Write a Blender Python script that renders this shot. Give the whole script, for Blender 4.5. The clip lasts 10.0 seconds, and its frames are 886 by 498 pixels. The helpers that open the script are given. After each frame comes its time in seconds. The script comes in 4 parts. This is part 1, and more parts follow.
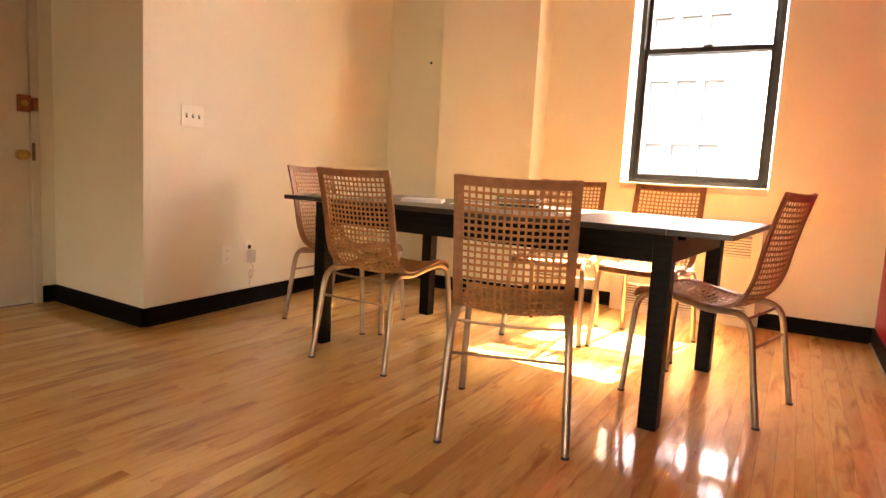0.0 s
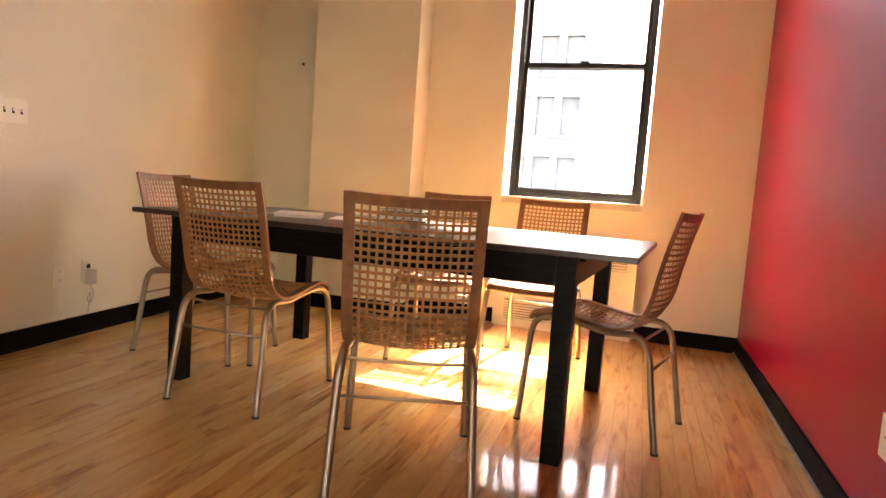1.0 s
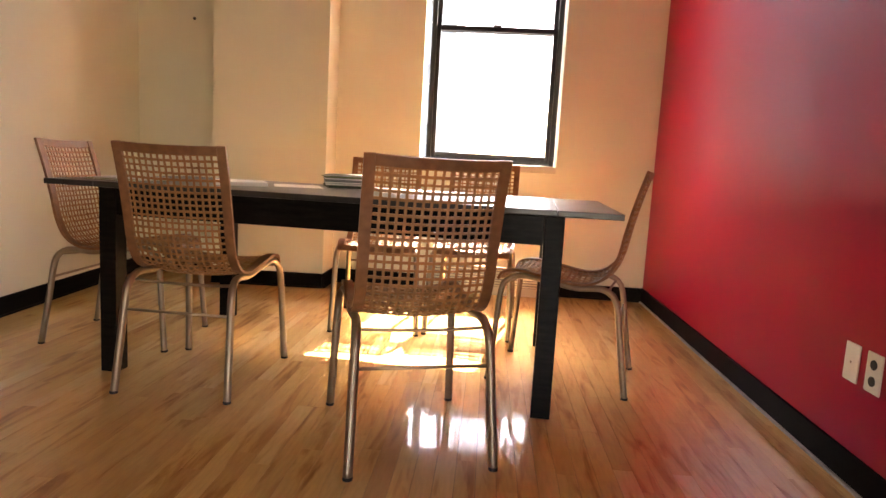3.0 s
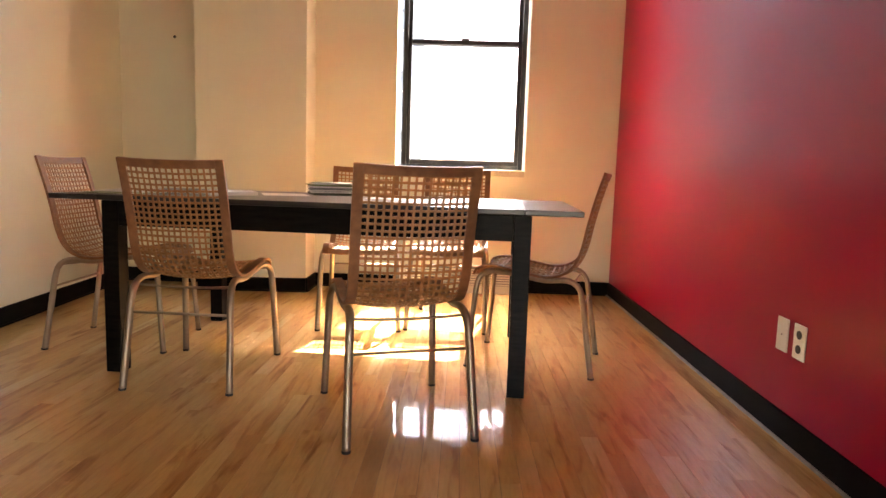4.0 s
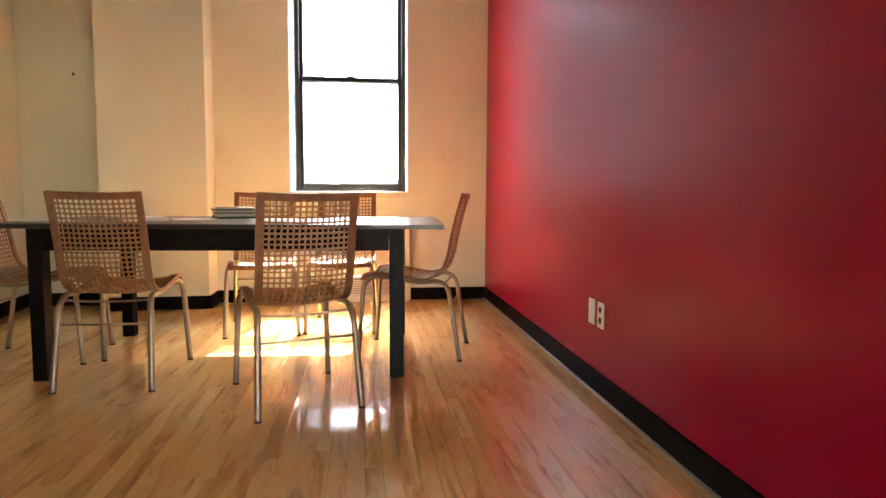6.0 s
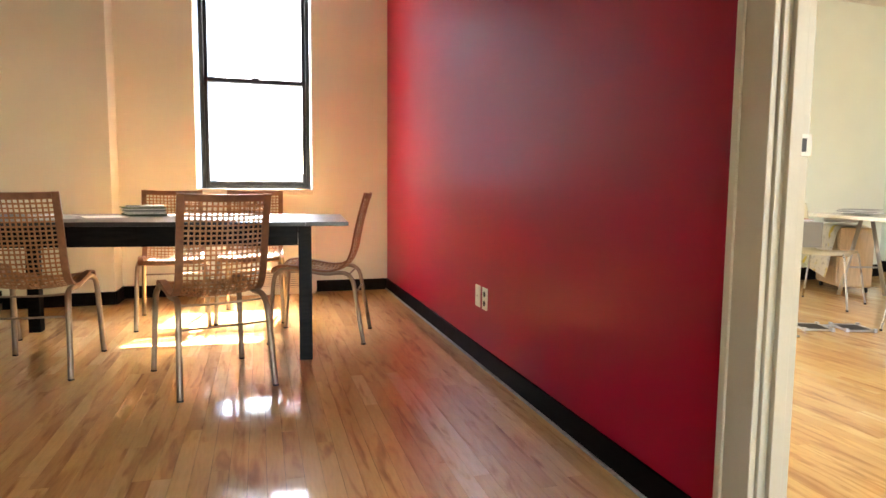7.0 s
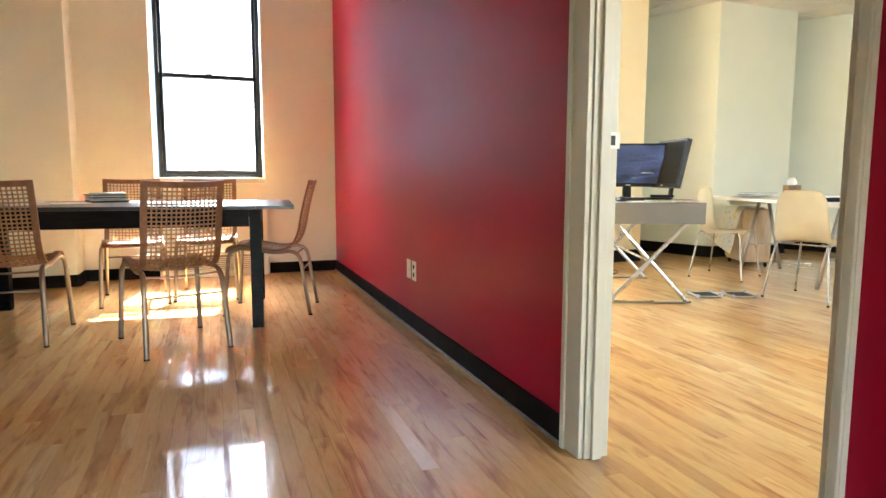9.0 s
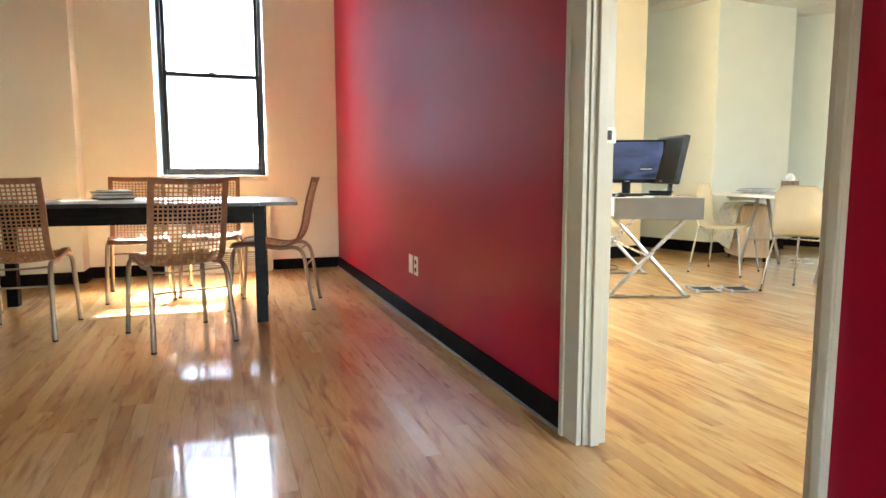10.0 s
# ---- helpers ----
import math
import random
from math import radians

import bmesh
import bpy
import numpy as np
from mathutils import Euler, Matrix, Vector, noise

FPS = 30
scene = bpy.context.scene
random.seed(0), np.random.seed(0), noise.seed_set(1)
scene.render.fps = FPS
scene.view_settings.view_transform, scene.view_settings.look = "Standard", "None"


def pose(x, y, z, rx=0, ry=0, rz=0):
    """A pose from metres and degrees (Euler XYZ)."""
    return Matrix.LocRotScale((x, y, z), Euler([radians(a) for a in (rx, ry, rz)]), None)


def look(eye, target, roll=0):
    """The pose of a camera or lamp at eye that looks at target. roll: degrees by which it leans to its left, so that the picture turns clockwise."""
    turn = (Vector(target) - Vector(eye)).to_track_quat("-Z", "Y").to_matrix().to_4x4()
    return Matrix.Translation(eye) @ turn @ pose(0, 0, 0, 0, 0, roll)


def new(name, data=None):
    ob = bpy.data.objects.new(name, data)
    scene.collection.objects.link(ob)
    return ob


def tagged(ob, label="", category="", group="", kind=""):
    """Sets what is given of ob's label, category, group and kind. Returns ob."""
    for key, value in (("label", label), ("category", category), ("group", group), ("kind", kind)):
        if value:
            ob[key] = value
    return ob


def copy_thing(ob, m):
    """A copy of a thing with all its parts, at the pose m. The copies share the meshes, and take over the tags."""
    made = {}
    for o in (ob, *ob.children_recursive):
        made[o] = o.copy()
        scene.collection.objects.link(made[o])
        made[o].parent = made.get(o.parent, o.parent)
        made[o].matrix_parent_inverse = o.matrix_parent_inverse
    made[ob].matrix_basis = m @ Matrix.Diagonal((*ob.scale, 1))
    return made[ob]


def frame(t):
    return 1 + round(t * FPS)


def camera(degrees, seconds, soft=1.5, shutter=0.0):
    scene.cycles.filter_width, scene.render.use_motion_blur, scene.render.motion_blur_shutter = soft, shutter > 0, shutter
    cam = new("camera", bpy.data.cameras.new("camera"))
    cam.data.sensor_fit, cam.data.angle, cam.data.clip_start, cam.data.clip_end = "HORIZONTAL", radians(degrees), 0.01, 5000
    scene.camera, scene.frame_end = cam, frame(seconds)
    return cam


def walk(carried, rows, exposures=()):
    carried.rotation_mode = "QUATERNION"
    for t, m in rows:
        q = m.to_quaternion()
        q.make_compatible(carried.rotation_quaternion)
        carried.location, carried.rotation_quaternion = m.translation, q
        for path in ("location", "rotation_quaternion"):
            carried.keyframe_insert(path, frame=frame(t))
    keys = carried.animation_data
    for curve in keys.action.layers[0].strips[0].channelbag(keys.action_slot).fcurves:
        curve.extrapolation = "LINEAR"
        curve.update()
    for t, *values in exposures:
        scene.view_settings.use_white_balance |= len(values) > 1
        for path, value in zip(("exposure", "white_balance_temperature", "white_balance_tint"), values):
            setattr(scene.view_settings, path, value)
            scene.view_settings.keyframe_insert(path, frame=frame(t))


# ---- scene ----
cam = camera(70.0, 10.0)
# seconds, eye x y z in metres, yaw, pitch, roll in degrees
PATH = [
    (0, 2.821, 1.070, 0.896, 29.09, -6.77, 3.10),
    (0.5, 2.749, 1.212, 0.908, 22.31, -5.75, 3.58),
    (1, 2.638, 1.275, 0.919, 17.16, -5.37, 4.08),
    (1.5, 2.516, 1.341, 0.900, 14.29, -5.92, 3.95),
    (2, 2.354, 1.369, 0.885, 10.78, -7.13, 3.92),
    (2.5, 2.203, 1.321, 0.873, 6.35, -7.62, 3.90),
    (4, 2.173, 0.987, 0.874, 1.46, -6.83, 1.77),
    (4.5, 2.192, 0.857, 0.878, 0.07, -6.27, 1.31),
    (5, 2.233, 0.720, 0.883, -1.47, -5.69, 0.94),
    (5.5, 2.267, 0.568, 0.883, -3.72, -5.08, 0.51),
    (7, 2.194, -0.004, 0.927, -16.05, -5.47, 0.49),
    (7.5, 2.210, -0.188, 0.928, -18.68, -5.77, 0.48),
    (8, 2.256, -0.377, 0.920, -18.75, -5.96, 0.10),
    (8.5, 2.237, -0.480, 0.918, -19.15, -6.21, 0.15),
    (9, 2.204, -0.544, 0.915, -19.60, -6.44, 0.15),
    (9.5, 2.187, -0.580, 0.911, -19.70, -6.61, 0.10),
    (10, 2.184, -0.599, 0.902, -19.48, -6.58, -0.05),
]
EXPOSURES = [(0, 4.87, 11400, 33), (1, 4.45, 9500, 28), (2.5, 4.28, 8600, 25), (4, 4.38, 8450, 24), (5.5, 4.50, 8050, 17), (7, 4.58, 7250, 14), (8.5, 4.57, 6700, 9), (10, 4.60, 6400, 8)]
walk(cam, [(t, pose(x, y, z, 90 + pitch, 0, yaw) @ pose(0, 0, 0, 0, 0, roll)) for t, x, y, z, yaw, pitch, roll in PATH], EXPOSURES)

# ---- light ----
SUN_WAY = Vector((-0.20, -1.0, -1.13)).normalized()
world = bpy.data.worlds.new("sky_world")
scene.world = world
world.use_nodes = True
sky = world.node_tree.nodes.new("ShaderNodeTexSky")
sky.sky_type, sky.sun_disc = "NISHITA", False
sky.sun_elevation = math.asin(-SUN_WAY.z)
sky.sun_rotation = math.atan2(-SUN_WAY.x, -SUN_WAY.y)
background = world.node_tree.nodes["Background"]
world.node_tree.links.new(sky.outputs[0], background.inputs[0])
background.inputs[1].default_value = 0.15

sun_data = bpy.data.lights.new("sun", "SUN")
sun_data.energy, sun_data.angle, sun_data.color = 4.1, radians(0.5), (1.0, 0.975, 0.935)
sun = new("sun", sun_data)
sun.rotation_mode = "QUATERNION"
sun.rotation_quaternion = SUN_WAY.to_track_quat("-Z", "Y")


def opening_light(name, x0, x1, z0, z1, y, power, way=-1):
    """An area lamp in a wall opening, for the light of the sky and added fill from the south."""
    data = bpy.data.lights.new(name, "AREA")
    data.shape, data.size, data.size_y, data.energy = "RECTANGLE", x1 - x0, z1 - z0, power
    data.color = (0.95, 0.97, 1.0)
    lamp = new(name, data)
    lamp.matrix_world = look(((x0 + x1) / 2, y, (z0 + z1) / 2), ((x0 + x1) / 2, y + way, (z0 + z1) / 2))
    return lamp


opening_light("sky_fill_light", 3.9, 5.0, 0.97, 2.72, 6.35, 1.8)
# fill lamp for the near floor; the opening behind the camera is added, unseen
opening_light("sky_fill_light", 1.55, 2.95, 0.35, 1.15, -3.05, 0.24, 1)
# added fill for the office walls, from an opening that is never seen
opening_light("sky_fill_light", 5.35, 7.35, 1.35, 2.25, -3.05, 4.15, 1)


# ---- materials ----
def material(name):
    m = bpy.data.materials.new(name)
    m.use_nodes = True
    return m, m.node_tree.nodes, m.node_tree.links, m.node_tree.nodes["Principled BSDF"]


def ramp(nodes, stops):
    r = nodes.new("ShaderNodeValToRGB")
    while len(r.color_ramp.elements) < len(stops):
        r.color_ramp.elements.new(0.5)
    for e, (p, c) in zip(r.color_ramp.elements, stops):
        e.position, e.color = p, (*c, 1)
    return r


def surface(name, color, rough=0.5, metal=0.0, vary=0.06, scale=6.0, grain=120.0, bump=0.05, depth=0.001, spec=0.5, coat=0.0, stretch=(1, 1, 1)):
    """Paint, plastic, metal or paper: colour that drifts at two scales, uneven gloss and a fine relief."""
    m, nodes, links, b = material(name)
    geo = nodes.new("ShaderNodeNewGeometry")
    mapping = nodes.new("ShaderNodeMapping")
    mapping.inputs["Scale"].default_value = stretch
    links.new(geo.outputs["Position"], mapping.inputs[0])
    big, fine = nodes.new("ShaderNodeTexNoise"), nodes.new("ShaderNodeTexNoise")
    big.inputs["Scale"].default_value, big.inputs["Detail"].default_value = scale, 4
    fine.inputs["Scale"].default_value, fine.inputs["Detail"].default_value = grain, 3
    for n in (big, fine):
        links.new(mapping.outputs[0], n.inputs["Vector"])
    add = nodes.new("ShaderNodeMath")
    add.operation = "MULTIPLY_ADD"
    add.inputs[1].default_value = 0.35
    links.new(fine.outputs[0], add.inputs[0])
    links.new(big.outputs[0], add.inputs[2])
    dark = tuple(max(0, c * (1 - vary * 1.6)) for c in color)
    light = tuple(min(0.95, c * (1 + vary)) for c in color)
    r = ramp(nodes, [(0.38, dark), (0.95, light)])
    links.new(add.outputs[0], r.inputs[0])
    links.new(r.outputs[0], b.inputs["Base Color"])
    gloss = nodes.new("ShaderNodeMapRange")
    gloss.inputs["To Min"].default_value, gloss.inputs["To Max"].default_value = max(0.02, rough * 0.8), min(1, rough * 1.2)
    links.new(big.outputs[0], gloss.inputs[0])
    links.new(gloss.outputs[0], b.inputs["Roughness"])
    b.inputs["Metallic"].default_value = metal
    b.inputs["Specular IOR Level"].default_value = spec
    b.inputs["Coat Weight"].default_value = coat
    b.inputs["Coat Roughness"].default_value = 0.08
    if bump:
        bp = nodes.new("ShaderNodeBump")
        bp.inputs["Strength"].default_value, bp.inputs["Distance"].default_value = bump, depth
        links.new(fine.outputs[0], bp.inputs["Height"])
        links.new(bp.outputs[0], b.inputs["Normal"])
    return m


def floor_wood(name, joined):
    """Varnished maple strips: each strip its own tone, streaks along it, a glossy coat."""
    m, nodes, links, b = material(name)
    geo = nodes.new("ShaderNodeNewGeometry")
    if joined:
        rnd = geo.outputs["Random Per Island"]
    else:
        rnd = nodes.new("ShaderNodeObjectInfo").outputs["Random"]
    shift = nodes.new("ShaderNodeCombineXYZ")
    mul = nodes.new("ShaderNodeMath")
    mul.operation = "MULTIPLY"
    mul.inputs[1].default_value = 37.0
    links.new(rnd, mul.inputs[0])
    links.new(mul.outputs[0], shift.inputs[1])
    links.new(mul.outputs[0], shift.inputs[2])
    pos = nodes.new("ShaderNodeVectorMath")
    pos.operation = "ADD"
    links.new(geo.outputs["Position"], pos.inputs[0])
    links.new(shift.outputs[0], pos.inputs[1])
    mapping = nodes.new("ShaderNodeMapping")
    mapping.inputs["Scale"].default_value = (15, 2.0, 15)
    links.new(pos.outputs[0], mapping.inputs[0])
    streak, fine = nodes.new("ShaderNodeTexNoise"), nodes.new("ShaderNodeTexNoise")
    streak.inputs["Scale"].default_value, streak.inputs["Detail"].default_value, streak.inputs["Distortion"].default_value = 1.3, 5, 0.8
    fine.inputs["Scale"].default_value, fine.inputs["Detail"].default_value = 7, 4
    links.new(mapping.outputs[0], streak.inputs["Vector"])
    links.new(mapping.outputs[0], fine.inputs["Vector"])
    tone = ramp(nodes, [(0.0, (0.60, 0.335, 0.125)), (0.12, (0.72, 0.43, 0.165)), (0.7, (0.80, 0.505, 0.205)), (0.9, (0.84, 0.565, 0.25)), (1.0, (0.86, 0.63, 0.32))])
    links.new(rnd, tone.inputs[0])
    grain = ramp(nodes, [(0.27, (0.40, 0.25, 0.13)), (0.38, (0.74, 0.60, 0.45)), (0.46, (0.95, 0.91, 0.86)), (0.62, (1, 1, 1))])
    links.new(streak.outputs[0], grain.inputs[0])
    mix = nodes.new("ShaderNodeMix")
    mix.data_type, mix.blend_type = "RGBA", "MULTIPLY"
    mix.inputs["Factor"].default_value = 0.8
    links.new(tone.outputs[0], mix.inputs["A"])
    links.new(grain.outputs[0], mix.inputs["B"])
    mix2 = nodes.new("ShaderNodeMix")
    mix2.data_type, mix2.blend_type = "RGBA", "MULTIPLY"
    mix2.inputs["Factor"].default_value = 0.25
    fr = ramp(nodes, [(0.3, (0.6, 0.5, 0.4)), (0.6, (1, 1, 1))])
    links.new(fine.outputs[0], fr.inputs[0])
    links.new(mix.outputs["Result"], mix2.inputs["A"])
    links.new(fr.outputs[0], mix2.inputs["B"])
    links.new(mix2.outputs["Result"], b.inputs["Base Color"])
    wear = nodes.new("ShaderNodeTexNoise")
    wear.inputs["Scale"].default_value, wear.inputs["Detail"].default_value = 2.2, 5
    links.new(geo.outputs["Position"], wear.inputs["Vector"])
    gloss = nodes.new("ShaderNodeMapRange")
    gloss.inputs["To Min"].default_value, gloss.inputs["To Max"].default_value = 0.29, 0.36
    links.new(wear.outputs[0], gloss.inputs[0])
    links.new(gloss.outputs[0], b.inputs["Roughness"])
    wave = nodes.new("ShaderNodeTexNoise")
    wave.inputs["Scale"].default_value, wave.inputs["Detail"].default_value = 9.0, 2
    links.new(pos.outputs[0], wave.inputs["Vector"])
    bp = nodes.new("ShaderNodeBump")
    bp.inputs["Strength"].default_value, bp.inputs["Distance"].default_value = 0.09, 0.004
    links.new(wave.outputs[0], bp.inputs["Height"])
    links.new(bp.outputs[0], b.inputs["Normal"])
    b.inputs["Coat Weight"].default_value = 1.0
    b.inputs["Coat IOR"].default_value = 1.62
    b.inputs["Specular IOR Level"].default_value = 0.08
    scuff = nodes.new("ShaderNodeMapRange")
    scuff.inputs["From Min"].default_value, scuff.inputs["From Max"].default_value = 0.35, 0.70
    scuff.inputs["To Min"].default_value, scuff.inputs["To Max"].default_value = 0.05, 0.11
    links.new(wear.outputs[0], scuff.inputs[0])
    links.new(scuff.outputs[0], b.inputs["Coat Roughness"])
    return m


def glass(name):
    m, nodes, links, b = material(name)
    b.inputs["Base Color"].default_value = (0.97, 0.99, 0.98, 1)
    b.inputs["Roughness"].default_value = 0.0
    b.inputs["Transmission Weight"].default_value = 1.0
    b.inputs["IOR"].default_value = 1.1
    return m


CREAM = surface("cream_wall_paint", (0.785, 0.755, 0.60), 0.55, vary=0.03, scale=1.6, grain=260, bump=0.12)
RED = surface("red_satin_wall_paint", (0.38, 0.005, 0.030), 0.32, vary=0.05, scale=1.2, grain=240, bump=0.10, spec=0.17)
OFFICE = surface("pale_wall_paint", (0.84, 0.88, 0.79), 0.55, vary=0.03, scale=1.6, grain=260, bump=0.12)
# pale office paint with the warm light on the pier mixed into its colour
WARM = surface("warm_lit_wall_paint", (0.85, 0.76, 0.55), 0.55, vary=0.03, scale=1.6, grain=260, bump=0.12)
WHITE = surface("white_trim_paint", (0.64, 0.59, 0.46), 0.42, vary=0.05, scale=5, grain=160, bump=0.10)
CEILING = surface("ceiling_paint", (0.82, 0.81, 0.76), 0.7, vary=0.03)
BLACKBASE = surface("black_vinyl_baseboard", (0.010, 0.008, 0.007), 0.62, vary=0.3, scale=8, grain=90, bump=0.1, spec=0.06)
GREYTRIM = surface("grey_floor_sealant", (0.30, 0.28, 0.24), 0.6, vary=0.2, scale=20)
UNDER = surface("dark_subfloor", (0.05, 0.03, 0.015), 0.9, vary=0.2)
BLACKWOOD = surface("black_brown_stained_wood", (0.008, 0.006, 0.005), 0.40, vary=0.5, scale=9, grain=60, bump=0.08, stretch=(1, 8, 8), spec=0.12)
TABLETOP = surface("black_brown_table_top", (0.016, 0.012, 0.011), 0.34, vary=0.4, scale=9, grain=60, bump=0.06, stretch=(1, 8, 8), spec=0.75)
CANE = surface("tan_woven_cane", (0.40, 0.192, 0.078), 0.45, vary=0.22, scale=25, grain=400, bump=0.5, depth=0.002)
RIM = surface("brown_cane_binding", (0.28, 0.125, 0.056), 0.42, vary=0.22, scale=30, grain=420, bump=0.4, depth=0.002)
STEEL = surface("brushed_nickel_tube", (0.36, 0.285, 0.215), 0.45, metal=1.0, vary=0.10, scale=20, grain=500, bump=0.05)
RUBBER = surface("dark_rubber", (0.02, 0.018, 0.016), 0.7, vary=0.2)
CHROME = surface("polished_chrome", (0.43, 0.42, 0.395), 0.28, metal=1.0, vary=0.05, bump=0)
BRASS = surface("aged_brass", (0.55, 0.36, 0.13), 0.3, metal=1.0, vary=0.15, scale=30)
COPPER = surface("dull_copper", (0.33, 0.13, 0.06), 0.4, metal=0.8, vary=0.2, scale=30)
DARKPLATE = surface("tarnished_strike_metal", (0.16, 0.14, 0.12), 0.45, metal=0.7, vary=0.2, scale=40)
DARKALU = surface("dark_bronze_aluminium", (0.045, 0.05, 0.055), 0.4, metal=0.6, vary=0.2, scale=10)
IVORY = surface("ivory_plastic", (0.86, 0.82, 0.70), 0.35, vary=0.04, bump=0)
DARKSLOT = surface("dark_slot", (0.03, 0.025, 0.02), 0.6, vary=0.1, bump=0)
GLASS = glass("window_glass")
PAPER = surface("white_paper", (0.82, 0.81, 0.78), 0.6, vary=0.06, scale=14, grain=200, bump=0.03)
FLOORWOOD = floor_wood("varnished_maple_strip", False)
FLOORWOODJ = floor_wood("varnished_maple_strips", True)
FACADE = surface("pale_stone_facade", (0.26, 0.275, 0.29), 0.8, vary=0.12, scale=0.6, grain=8, bump=0.3, depth=0.02)
ASPHALT = surface("asphalt", (0.05, 0.05, 0.05), 0.9, vary=0.2, scale=2)
BRICK = surface("weathered_red_brick", (0.34, 0.22, 0.18), 0.85, vary=0.15, scale=0.8, grain=10, bump=0.3, depth=0.02)
PANEDARK = surface("grey_window_pane", (0.185, 0.20, 0.21), 0.5, vary=0.3, scale=0.7, bump=0)
SHELL = surface("glossy_white_plastic_shell", (0.84, 0.775, 0.585), 0.16, vary=0.03, scale=8, bump=0, spec=0.6)
DESKWHITE = surface("white_lacquer", (0.80, 0.79, 0.74), 0.3, vary=0.03, scale=8, bump=0)
DESKGREY = surface("grey_lacquer_panel", (0.21, 0.188, 0.150), 0.5, vary=0.04, scale=8, bump=0.02)
BEECH = surface("beech_veneer", (0.62, 0.46, 0.29), 0.4, vary=0.12, scale=7, grain=50, bump=0.05, stretch=(9, 9, 1))
BLACKPLASTIC = surface("black_plastic", (0.012, 0.012, 0.014), 0.4, vary=0.2, scale=20, bump=0.03, spec=0.25)
GREYSTEEL = surface("grey_powder_coated_steel", (0.42, 0.41, 0.39), 0.35, metal=0.6, vary=0.08, scale=15, bump=0.03)


# ---- mesh helpers ----
def part(name, bm, mat, parent=None, label="", smooth=False, at=None):
    me = bpy.data.meshes.new(name)
    bmesh.ops.recalc_face_normals(bm, faces=bm.faces)
    bm.to_mesh(me)
    bm.free()
    if mat is not None:
        me.materials.append(mat)
    if smooth:
        for p in me.polygons:
            p.use_smooth = True
    ob = new(name, me)
    if parent is not None:
        ob.parent = parent
    if at is not None:
        ob.matrix_basis = at
    if label:
        ob["label"] = label
    return ob


def thing(name, at, label, category, group=""):
    ob = new(name)
    ob.empty_display_size = 0.1
    ob.matrix_basis = at
    return tagged(ob, label, category, group)


def box(bm, x0, y0, z0, x1, y1, z1, bevel=0.0, m=None):
    r = bmesh.ops.create_cube(bm, size=1)
    vs = r["verts"]
    for v in vs:
        v.co = Vector(((x0 + x1) / 2 + v.co.x * (x1 - x0), (y0 + y1) / 2 + v.co.y * (y1 - y0), (z0 + z1) / 2 + v.co.z * (z1 - z0)))
    if bevel:
        es = list({e for v in vs for e in v.link_edges})
        r = bmesh.ops.bevel(bm, geom=es, offset=bevel, segments=2, profile=0.6, affect="EDGES", clamp_overlap=True)
        vs = list({v for f in r["faces"] for v in f.verts} | {v for v in vs if v.is_valid})
    if m is not None:
        bmesh.ops.transform(bm, matrix=m, verts=[v for v in vs if v.is_valid])
    return bm


def block(name, dims, mat, parent=None, label="", bevel=0.0, at=None):
    return part(name, box(bmesh.new(), *dims, bevel), mat, parent, label, at=at)


def spline(pts, n):
    """n points evenly along a smooth line through pts."""
    P = [Vector(p) for p in pts]
    P = [P[0] * 2 - P[1], *P, P[-1] * 2 - P[-2]]
    fine = []
    for i in range(1, len(P) - 2):
        a, b, c, d = P[i - 1:i + 3]
        for k in range(24):
            t = k / 24
            fine.append(0.5 * (2 * b + (c - a) * t + (2 * a - 5 * b + 4 * c - d) * t * t + (3 * b - a - 3 * c + d) * t ** 3))
    fine.append(P[-2])
    acc = [0.0]
    for a, b in zip(fine, fine[1:]):
        acc.append(acc[-1] + (b - a).length)
    out, j = [], 0
    for i in range(n):
        s = acc[-1] * i / (n - 1)
        while j < len(fine) - 2 and acc[j + 1] < s:
            j += 1
        t = (s - acc[j]) / max(1e-9, acc[j + 1] - acc[j])
        out.append(fine[j].lerp(fine[j + 1], min(1, max(0, t))))
    return out


def sweep(bm, pts, ra, rb=None, seg=8, up=(0, 0, 1), closed=False):
    """A tube of elliptical section along pts; ra across, rb along the normal."""
    rb = rb or ra
    P = [Vector(p) for p in pts]
    n = len(P)
    rings = []
    side = None
    for i, p in enumerate(P):
        a = P[(i - 1) % n] if closed or i else P[0]
        b = P[(i + 1) % n] if closed or i < n - 1 else P[-1]
        t = (b - a).normalized()
        if side is None:
            u = Vector(up)
            if abs(u.dot(t)) > 0.95:
                u = Vector((1, 0, 0)) if abs(t.x) < 0.9 else Vector((0, 1, 0))
            side = t.cross(u).normalized()
        else:
            side = (side - t * side.dot(t)).normalized()
        nrm = side.cross(t)
        rings.append([bm.verts.new(p + side * ra * math.cos(2 * math.pi * k / seg) + nrm * rb * math.sin(2 * math.pi * k / seg)) for k in range(seg)])
    for i in range(n if closed else n - 1):
        A, B = rings[i], rings[(i + 1) % n]
        for k in range(seg):
            bm.faces.new((A[k], A[(k + 1) % seg], B[(k + 1) % seg], B[k]))
    if not closed:
        bm.faces.new(rings[0])
        bm.faces.new(rings[-1])
    return bm


